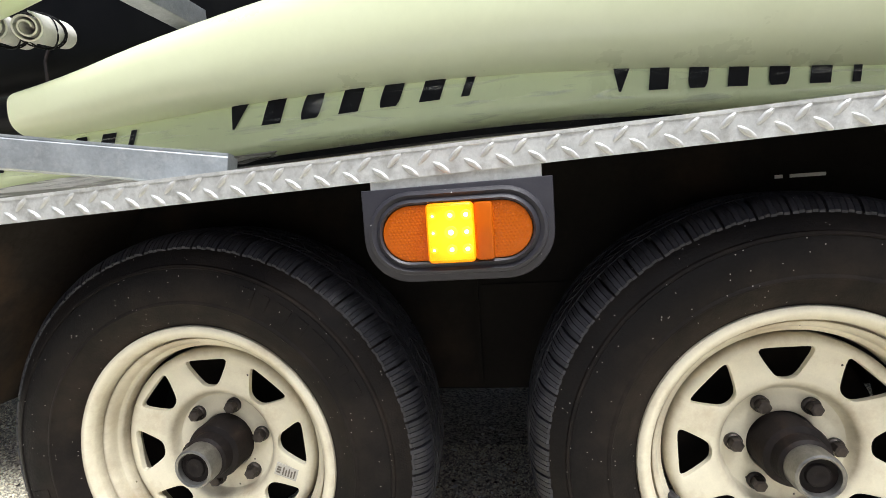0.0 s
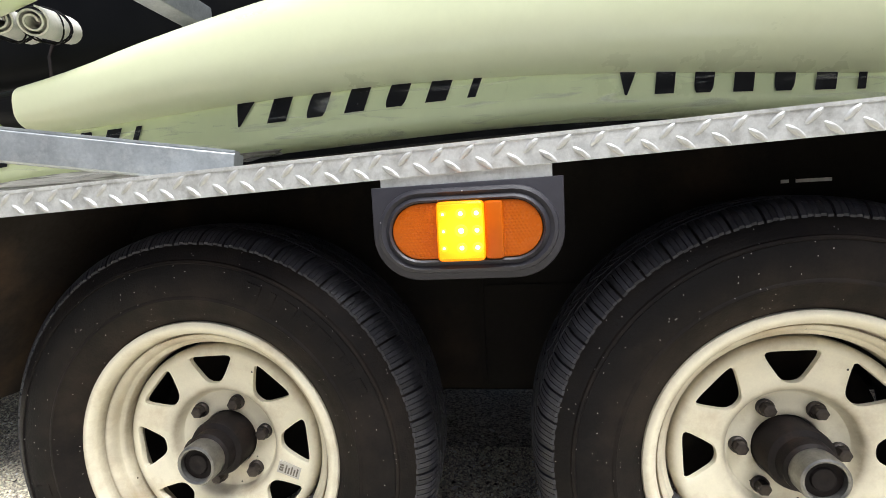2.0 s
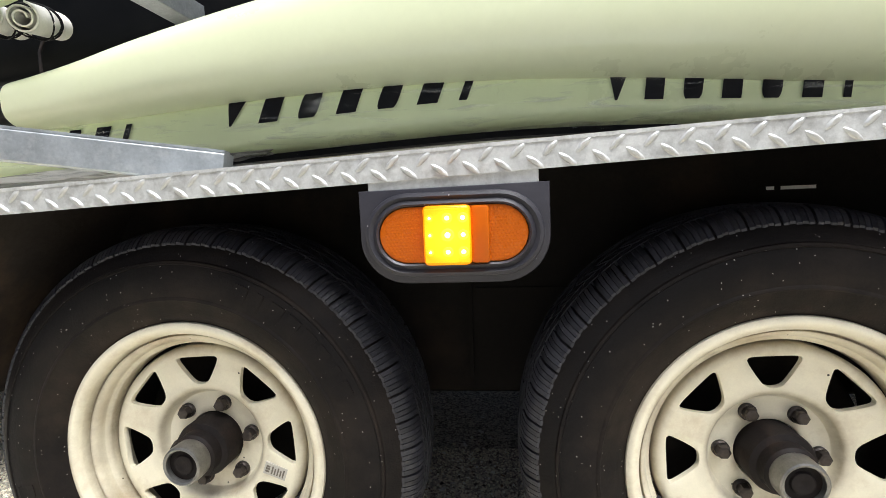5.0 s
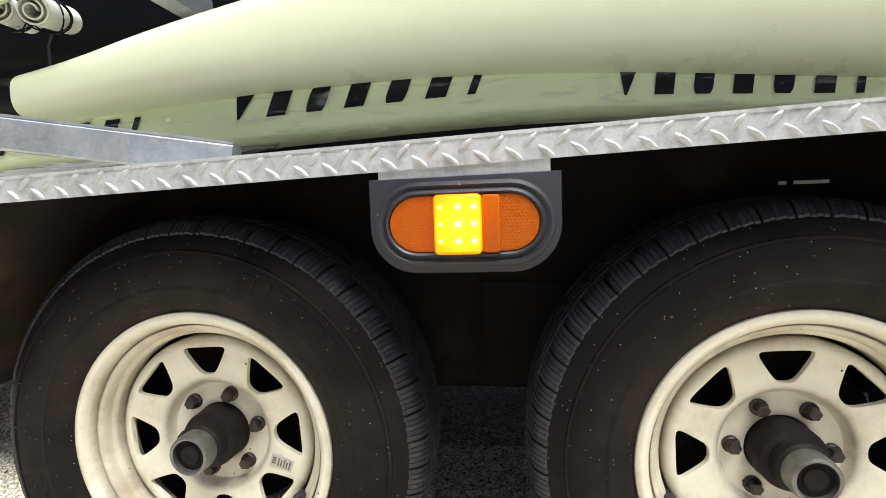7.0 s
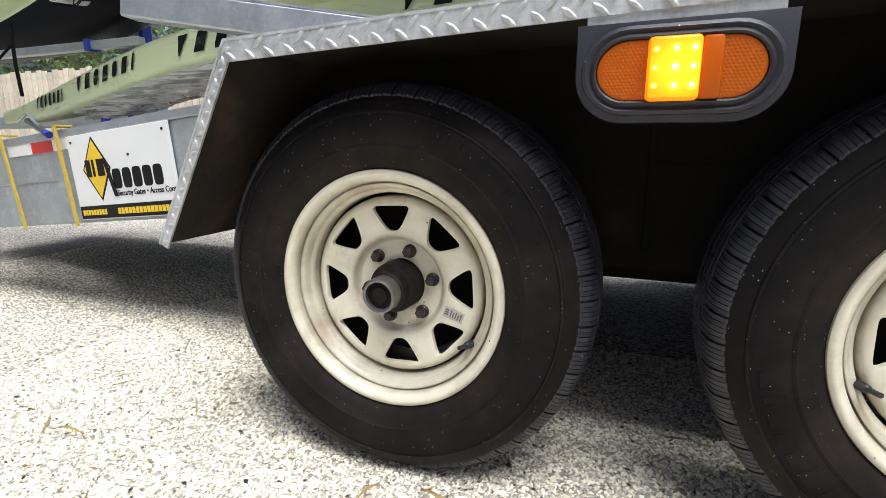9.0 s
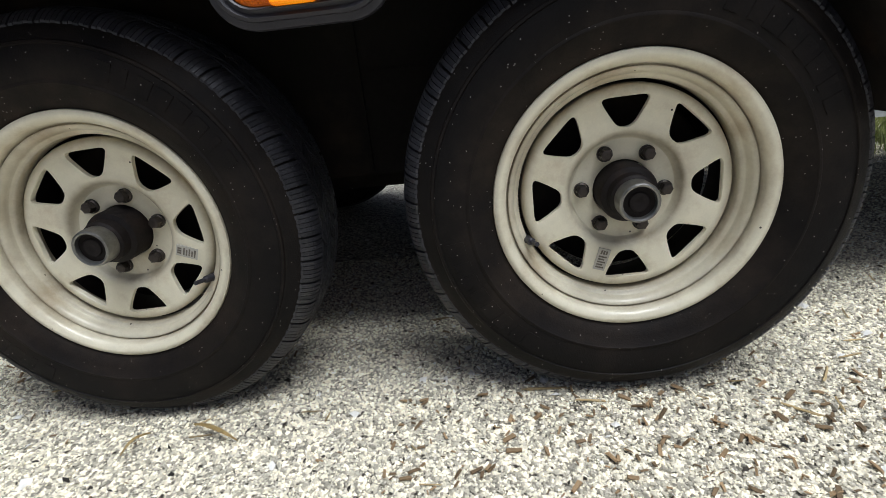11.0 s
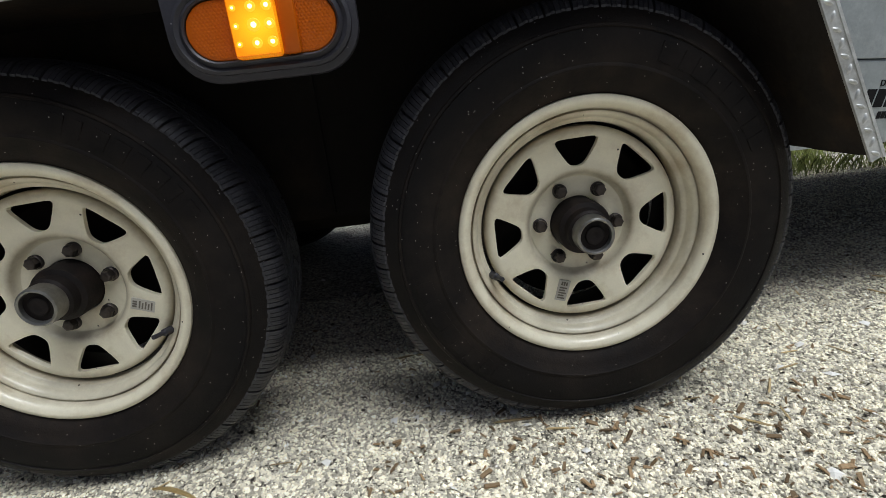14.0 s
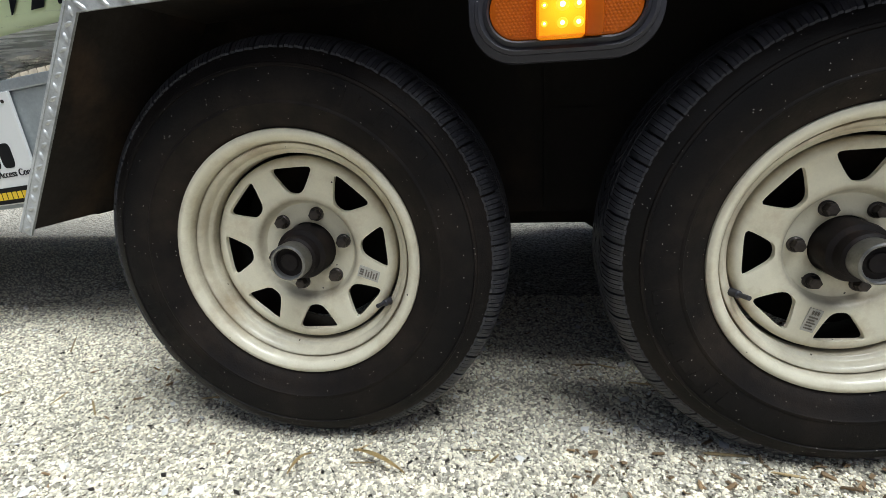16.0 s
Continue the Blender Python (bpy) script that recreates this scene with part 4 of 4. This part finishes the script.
for x, y0, z0, z1 in ((-2.66, 2.02, 0.95, 1.50), (-2.47, 1.575, 1.055, 1.105), (-2.46, 1.60, 0.70, 0.80), (-2.28, 1.60, 0.70, 0.80)):
    st = thing("blue_strap", "blue webbing strap tied round the rack", "strap", group="blue straps")
    part("webbing", box(x - 0.015, x + 0.015, y0 - 0.008, y0 + 0.05, z0, z1, 0.003), BLUE, st)


def foam_roll(at, turn, tilt, size):
    roll = thing("foam_roll", "white foam sheet rolled up and tied with black cord", "padding", at, "foam rolls")
    bm = bmesh.new()
    secs = []
    for i in range(46):
        a = i / 45 * 2 * math.pi * 2.2
        r = size * (0.35 + 0.65 * i / 45)
        r2 = r - size * 0.11
        secs.append([(r * math.cos(a), -0.11, r * math.sin(a)), (r * math.cos(a), 0.11, r * math.sin(a)), (r2 * math.cos(a), 0.11, r2 * math.sin(a)), (r2 * math.cos(a), -0.11, r2 * math.sin(a))])
    loft(secs, bm)
    part("foam", bm, FOAM, roll, smooth=True)
    for q, sk in ((-0.03, 0.04), (0.01, -0.05), (0.0, 0.02)):
        part("cord", rod([((size + 0.004) * math.cos(t), q + sk * math.cos(t), (size + 0.004) * math.sin(t)) for t in np.linspace(0, 2 * math.pi, 25)], 0.0025, 6), CARBON, roll)
    roll.rotation_euler = (radians(tilt), 0, radians(turn))
    return roll


foam_roll((-1.38, 1.36, 1.362), 22, 12, 0.046)
foam_roll((-1.50, 1.35, 1.372), 28, 10, 0.044)
foam_roll((-2.44, 1.58, 1.315), 20, 12, 0.046)
foam_roll((-2.56, 1.58, 1.300), 25, 10, 0.044)
# ratchet bar lying over the rail
bar = thing("ratchet_bar", "bright steel ratchet bar lying on the top rail", "tool")
part("shaft", rod([(-2.16, 1.10, 0.720), (-2.02, 1.07, 0.675)], 0.011, 12), CAP, bar)
part("grip", rod([(-2.025, 1.071, 0.677), (-2.00, 1.066, 0.669)], 0.012, 12), BLUE, bar)
part("frame", rod([(-2.20, 1.09, 0.715), (-2.14, 1.09, 0.745), (-2.07, 1.08, 0.697)], 0.005, 6), GALV, bar)
cord = thing("hanging_cord", "black cord hanging from the upper rack", "cord")
part("strand", rod([(-2.86, 1.50, 1.19), (-2.85, 1.49, 1.0), (-2.84, 1.49, 0.86)], 0.008, 8), CARBON, cord)
part("loop", rod([(-2.86, 1.50, 1.10), (-2.95, 1.48, 1.03), (-3.05, 1.49, 1.06)], 0.006, 8), CARBON, cord)

# ---- sign board on the side panel ----
sign = thing("sign_board", "white advertising board strapped to the trailer side", "sign")
SX0, SX1, SZ0, SZ1 = -1.605, -1.175, 0.435, 0.690
SY = BODY_Y - 0.010
part("board", box(SX0, SX1, SY - 0.004, SY + 0.004, SZ0, SZ1, 0.001), WHITE, sign)
part("footer_band", box(SX0 + 0.004, SX1, SY - 0.0055, SY - 0.004, SZ0 + 0.003, SZ0 + 0.042), INK, sign, "black footer band")
cx, cz = SX0 + 0.115, SZ0 + 0.150
part("diamond", prism([(cx, cz - 0.095), (cx + 0.062, cz), (cx, cz + 0.095), (cx - 0.062, cz)], SY - 0.0052, SY - 0.004), INK, sign)
part("diamond_face", prism([(cx, cz - 0.085), (cx + 0.055, cz), (cx, cz + 0.085), (cx - 0.055, cz)], SY - 0.0064, SY - 0.0052), YELLOW, sign, "yellow diamond")
for a, w in ((-0.045, 0.022), (-0.016, 0.010), (0.006, 0.030)):
    part("printed_mark", box(cx + a, cx + a + w, SY - 0.0076, SY - 0.0064, cz - 0.022, cz + 0.028), INK, sign)
for k in range(5):
    bx, bz = SX0 + 0.196 + k * 0.0425, SZ0 + 0.116
    part("printed_mark", prism([(bx + 0.0180 * math.copysign(abs(math.cos(t)) ** 0.5, math.cos(t)), bz + 0.0290 * math.copysign(abs(math.sin(t)) ** 0.5, math.sin(t))) for t in np.linspace(0.01, 2 * math.pi + 0.01, 24, endpoint=False)], SY - 0.0052, SY - 0.004), INK, sign)
part("printed_mark", prism([(cx + 0.034, cz + 0.028), (cx + 0.048, cz + 0.028), (cx + 0.075, cz - 0.085), (cx + 0.060, cz - 0.085)], SY - 0.0076, SY - 0.0064), INK, sign)
words("small_print", "Security Gates \u2022 Access Control", 0.0235, INK, Matrix.Translation((SX0 + 0.318, SY - 0.0048, SZ0 + 0.066)) @ Matrix.Rotation(radians(90), 4, "X"), sign, squeeze=0.85)
for k in range(9):
    part("footer_mark", box(SX0 + 0.015 + k * 0.0125, SX0 + 0.024 + k * 0.0125, SY - 0.0066, SY - 0.0055, SZ0 + 0.014, SZ0 + 0.030), YELLOW, sign)
for k in range(14):
    part("footer_mark", box(SX0 + 0.175 + k * 0.0155, SX0 + 0.187 + k * 0.0155, SY - 0.0066, SY - 0.0055, SZ0 + 0.013, SZ0 + 0.031), YELLOW, sign)
for x, z in ((SX1 - 0.02, SZ1 - 0.02), (SX1 - 0.17, SZ1 - 0.075), (SX0 + 0.02, SZ1 - 0.02)):
    part("screw", prism(stadium(x, z, 0.0041, 0.004, 6), SY - 0.006, SY - 0.004), NUT, sign)

straps, tapes = [], []
for x, lean in ((-1.640, 0.014), (-1.93, 0.03)):
    st = thing("webbing_strap", "yellow webbing strap round the trailer side", "strap", group="yellow straps")
    straps.append(st)
    part("webbing", prism([(x, 0.728), (x + 0.016, 0.728), (x + 0.016 + lean, 0.418), (x + lean, 0.418)], SY - 0.016, SY - 0.013), STRAP, st)
    part("webbing_fold", box(x, x + 0.016, SY - 0.016, BODY_Y + 0.03, 0.724, 0.729), STRAP, st)
for x0, x1, mat in ((-1.93, -1.80, WHITE), (-1.80, -1.69, RED), (-1.69, -1.605, WHITE), (-1.605, -1.46, RED), (-1.46, -1.34, WHITE)):
    tapes.append(part("reflective_tape", box(x0, x1, BODY_Y - 0.0035, BODY_Y - 0.001, 0.656, 0.6965), mat, trailer))

# the side runs inwards and down towards the tow bar
TURN = Matrix.Translation((-1.93, 1.076, 0.662)) @ Matrix.Rotation(radians(-2.5), 4, "Z") @ Matrix.Rotation(radians(-5.5), 4, "Y") @ Matrix.Diagonal((1.158, 1, 1.125, 1)) @ Matrix.Translation((-SX0, -SY, -SZ1))
left.matrix_basis = TURN
sign.matrix_basis = TURN
for ob in tapes + straps:
    ob.matrix_basis = TURN

# print on the other side sheet
for k in range(7):
    a = 1.070 + k * 0.0245
    part("printed_mark", prism([(a, 0.500), (a + (0.0205 if k < 6 else 0.009), 0.500), (a + 0.007 + (0.0205 if k < 6 else 0.009), 0.537), (a + 0.007, 0.537)], BODY_Y - 0.0012, BODY_Y - 0.0002), INK, right)
for k in range(11):
    a = 1.108 + k * 0.0100
    part("printed_mark", prism([(a, 0.476), (a + 0.0082, 0.476), (a + 0.0108, 0.491), (a + 0.0026, 0.491)], BODY_Y - 0.0012, BODY_Y - 0.0002), INK, right)
words("small_print", "DISTRIBUTED BY", 0.0185, INK, Matrix.Translation((1.160, BODY_Y - 0.0010, 0.543)) @ Matrix.Rotation(radians(90), 4, "X"), right, squeeze=0.85)

right.matrix_basis = Matrix.Translation((1.0, 0, 0.59)) @ Matrix.Rotation(radians(5), 4, "Y") @ Matrix.Translation((-1.0, 0, -0.59))

# ---- background ----
fence = thing("board_fence", "weathered vertical board fence beyond the trailer", "fence", (0, 0, 0))
shared = None
for i in range(90):
    x = -16 + i * 0.155
    if shared is None:
        ob = part("board", box(-0.07, 0.07, -0.012, 0.012, 0.05, 2.0, 0.004), WOOD, fence); shared = ob.data
    else:
        ob = new("board", shared); ob.parent = fence
    ob.location = (x, 6.5, random.uniform(-0.03, 0.03))
for z in (0.4, 1.4):
    part("rail", box(-16.1, -2.1, 6.52, 6.57, z, z + 0.09), WOOD, fence)


def leaf_cloud(centre, size, count, leaf):
    vs, fs = [], []
    rnd = random.Random(int(centre[0] * 100))
    blobs = [(rnd.gauss(0, 0.45), rnd.gauss(0, 0.45), rnd.gauss(0, 0.4), rnd.uniform(0.25, 0.5)) for _ in range(14)]
    for _ in range(count):
        bx, by, bz, br = rnd.choice(blobs)
        v = Vector((rnd.gauss(0, 1), rnd.gauss(0, 1), rnd.gauss(0, 1))).normalized() * br * rnd.uniform(0.6, 1.05)
        p = Vector(centre) + Vector(((bx + v.x) * size, (by + v.y) * size, (bz + v.z) * size * 0.8))
        u = Vector((rnd.gauss(0, 1), rnd.gauss(0, 1), rnd.gauss(0, 1))).normalized(); w = u.orthogonal().normalized()
        k = len(vs); s = leaf * rnd.uniform(0.6, 1.3)
        vs += [p - u * s, p + w * s * 0.4, p + u * s, p - w * s * 0.4]
        fs.append((k, k + 1, k + 2, k + 3))
    me = bpy.data.meshes.new("crown"); me.from_pydata([tuple(v) for v in vs], [], fs)
    me.materials.append(LEAVES)
    return me


for tx, ty, h, s in ((-14, 10, 3.6, 2.4), (-9.5, 11, 4.2, 2.6), (-17, 8, 3.2, 2.2)):
    tree = thing("tree", "leafy green tree behind the board fence", "tree", (tx, ty, 0), "trees behind the fence")
    t = part("trunk", rod([(0, 0, 0), (0.08, 0.02, h * 0.4), (0.0, 0.1, h * 0.8)], [0.17, 0.13, 0.06], 10), BARK, tree)
    for q in range(5):
        a = q * 1.3
        part("limb", rod([(0.05, 0.05, h * (0.4 + q * 0.07)), (0.6 * s * 0.5 * math.cos(a), 0.6 * s * 0.5 * math.sin(a), h * (0.7 + q * 0.05))], [0.06, 0.02], 6), BARK, tree)
    c = new("crown", leaf_cloud((0, 0, h), s, 5000, 0.09)); c.parent = tree

# ---- loose stones, chips, leaves and grass ----
rnd = random.Random(4)


def scatter(name, count, xr, yr, size, mat, flat=0.6, long=1.0, power=3.0, seed=1, lift=0.0):
    """Many small rough pieces lying on the ground, in one mesh."""
    g = np.random.default_rng(seed)
    base = np.array([(1, 0, 0), (0, 1, 0), (-1, 0, 0), (0, -1, 0), (0, 0, 1), (0, 0, -0.6)], float)
    faces = np.array([(0, 1, 4), (1, 2, 4), (2, 3, 4), (3, 0, 4), (1, 0, 5), (2, 1, 5), (3, 2, 5), (0, 3, 5)])
    if long > 2:
        base = np.array([(-1, -1, -0.8), (1, -0.8, -0.8), (1, 0.8, -0.8), (-1, 1, -0.8), (-0.9, -0.9, 0.8), (0.85, -0.7, 0.8), (0.85, 0.7, 0.8), (-0.9, 0.9, 0.8)], float)
        faces = np.array([(4, 5, 6), (4, 6, 7), (0, 1, 5), (0, 5, 4), (1, 2, 6), (1, 6, 5), (2, 3, 7), (2, 7, 6), (3, 0, 4), (3, 4, 7)])
    nv = len(base)
    sizes = size[0] + (size[1] - size[0]) * g.random(count) ** power
    v = base[None] * g.uniform(0.6 if nv == 6 else 0.8, 1.25, (count, nv, 3)) * sizes[:, None, None] * np.array([long, 1.0, flat])
    a, b, c = g.normal(0, 0.4, count), g.normal(0, 0.4, count), g.uniform(0, 6.3, count)
    x, y, z = v[..., 0], v[..., 1], v[..., 2]
    y, z = y * np.cos(a)[:, None] - z * np.sin(a)[:, None], y * np.sin(a)[:, None] + z * np.cos(a)[:, None]
    x, z = x * np.cos(b)[:, None] + z * np.sin(b)[:, None], -x * np.sin(b)[:, None] + z * np.cos(b)[:, None]
    x, y = x * np.cos(c)[:, None] - y * np.sin(c)[:, None], x * np.sin(c)[:, None] + y * np.cos(c)[:, None]
    px, py = g.uniform(*xr, count), g.uniform(*yr, count)
    v = np.stack([x + px[:, None], y + py[:, None], z + (sizes * flat * 0.35)[:, None] + lift], -1).reshape(-1, 3)
    f = (faces[None] + nv * np.arange(count)[:, None, None]).reshape(-1, 3)
    me = bpy.data.meshes.new(name)
    me.from_pydata(v.tolist(), [], f.tolist())
    me.materials.append(mat)
    return new(name, me)


tagged(scatter("gravel_stones", 260000, (-1.72, 1.90), (0.30, 1.46), (0.0016, 0.0058), STONE, 0.75, 1.15, 1.7, 3), "loose crushed shell and small stones", "gravel", kind="stuff")
tagged(scatter("outer_gravel", 60000, (-3.3, -1.72), (0.35, 2.3), (0.0018, 0.0062), STONE, 0.8, 1.0, 1.7, 5), "loose crushed shell beside the trailer", "gravel", kind="stuff")
tagged(scatter("far_gravel", 50000, (0.9, 3.3), (1.46, 2.5), (0.0020, 0.0066), STONE, 0.8, 1.1, 1.7, 11), "loose crushed shell under the trailer", "gravel", kind="stuff")
tagged(scatter("side_gravel", 30000, (1.90, 2.8), (0.45, 1.46), (0.0020, 0.0066), STONE, 0.8, 1.1, 1.7, 12), "loose crushed shell beside the trailer", "gravel", kind="stuff")
tagged(scatter("coarse_stones", 1500, (-1.75, 1.95), (0.2, 1.55), (0.004, 0.0085), STONE, 0.5, 1.25, 2.0, 8), "coarser cream and grey shell stones", "gravel", kind="stuff")
tagged(scatter("shell_flakes", 900, (-1.9, 2.0), (0.15, 1.7), (0.003, 0.013), SHELL, 0.3, 1.3, 3.5, lift=0.003), "larger white broken shell flakes", "shells", kind="stuff")
tagged(scatter("bark_chips", 620, (-1.6, 1.9), (0.2, 1.4), (0.0010, 0.0032), CHIP, 0.45, 3.6, 2, lift=0.003), "scattered brown bark chips and twigs", "mulch", kind="stuff")
tagged(scatter("wood_chips", 260, (-0.05, 0.85), (0.44, 0.70), (0.0012, 0.0042), CHIP, 0.45, 3.0, 2, lift=0.006), "brown wood chips gathered before the tyre", "mulch", kind="stuff")

DARK_BIT = material("dark_organic_bits", (0.045, 0.038, 0.030), 0.9, vary=0.3, scale=80, grain=400, bump=0.3, island=0.6)
STRAW = material("dry_straw", (0.42, 0.32, 0.16), 0.8, vary=0.2, scale=60, grain=300, bump=0.2, island=0.4)
tagged(scatter("dark_crumbs", 2600, (-1.75, 1.95), (0.2, 1.55), (0.0014, 0.0055), DARK_BIT, 0.5, 1.5, 3.0, 21, 0.003), "small dark crumbs of bark and soil", "mulch", kind="stuff")
tagged(scatter("straw_stems", 70, (-1.6, 1.8), (0.25, 1.1), (0.0011, 0.0026), STRAW, 0.8, 17.0, 2.0, 33, 0.005), "thin dry straw stems on the gravel", "straw", kind="stuff")


def dry_leaf(x, y, turn, length, width):
    ob = thing("dry_leaf", "narrow yellowed dry leaf on the gravel", "leaf", (x, y, 0.007), "fallen leaves")
    bm = bmesh.new()
    rows = []
    for i in range(9):
        u = i / 8
        w = width * math.sin(math.pi * (0.06 + 0.9 * u)) / 2
        z = 0.006 + 0.010 * math.sin(math.pi * u) 
        rows.append([bm.verts.new(((u - 0.5) * length, -w, z + 0.003)), bm.verts.new(((u - 0.5) * length, 0, z)), bm.verts.new(((u - 0.5) * length, w, z + 0.003))])
    for a, b in zip(rows, rows[1:]):
        for k in range(2):
            bm.faces.new((a[k], a[k + 1], b[k + 1], b[k]))
    bmesh.ops.solidify(bm, geom=list(bm.faces), thickness=0.0008)
    part("blade", bm, LEAF, ob, smooth=True)
    ob.rotation_euler = (0, 0, radians(turn))


dry_leaf(0.545, 0.742, 12, 0.085, 0.013)
dry_leaf(-0.38, 0.62, -25, 0.12, 0.010)
dry_leaf(-1.24, 0.54, 8, 0.09, 0.009)
dry_leaf(-0.52, 0.60, 70, 0.06, 0.008)


def blades(name, count, xr, yr, height):
    vs, fs = [], []
    for _ in range(count):
        x, y = rnd.uniform(*xr), rnd.uniform(*yr)
        if noise.noise((x * 1.7, y * 2.3, 0)) < -0.3:
            continue
        h, a, lean = rnd.uniform(*height), rnd.uniform(0, 6.3), rnd.uniform(0.1, 0.8)
        dx, dy = math.cos(a), math.sin(a)
        k = len(vs)
        vs += [(x - dy * 0.002, y + dx * 0.002, 0), (x + dy * 0.002, y - dx * 0.002, 0), (x + dx * lean * h * 0.4 + dy * 0.0015, y + dy * lean * h * 0.4, h * 0.6), (x + dx * lean * h, y + dy * lean * h, h)]
        fs += [(k, k + 1, k + 2), (k, k + 2, k + 3)]
    me = bpy.data.meshes.new(name); me.from_pydata(vs, [], fs); me.materials.append(GRASS)
    return new(name, me)


tagged(blades("grass", 90000, (0.9, 8.5), (2.30, 6.5), (0.03, 0.10)), "short patchy green grass at the gravel's edge", "grass", kind="stuff")
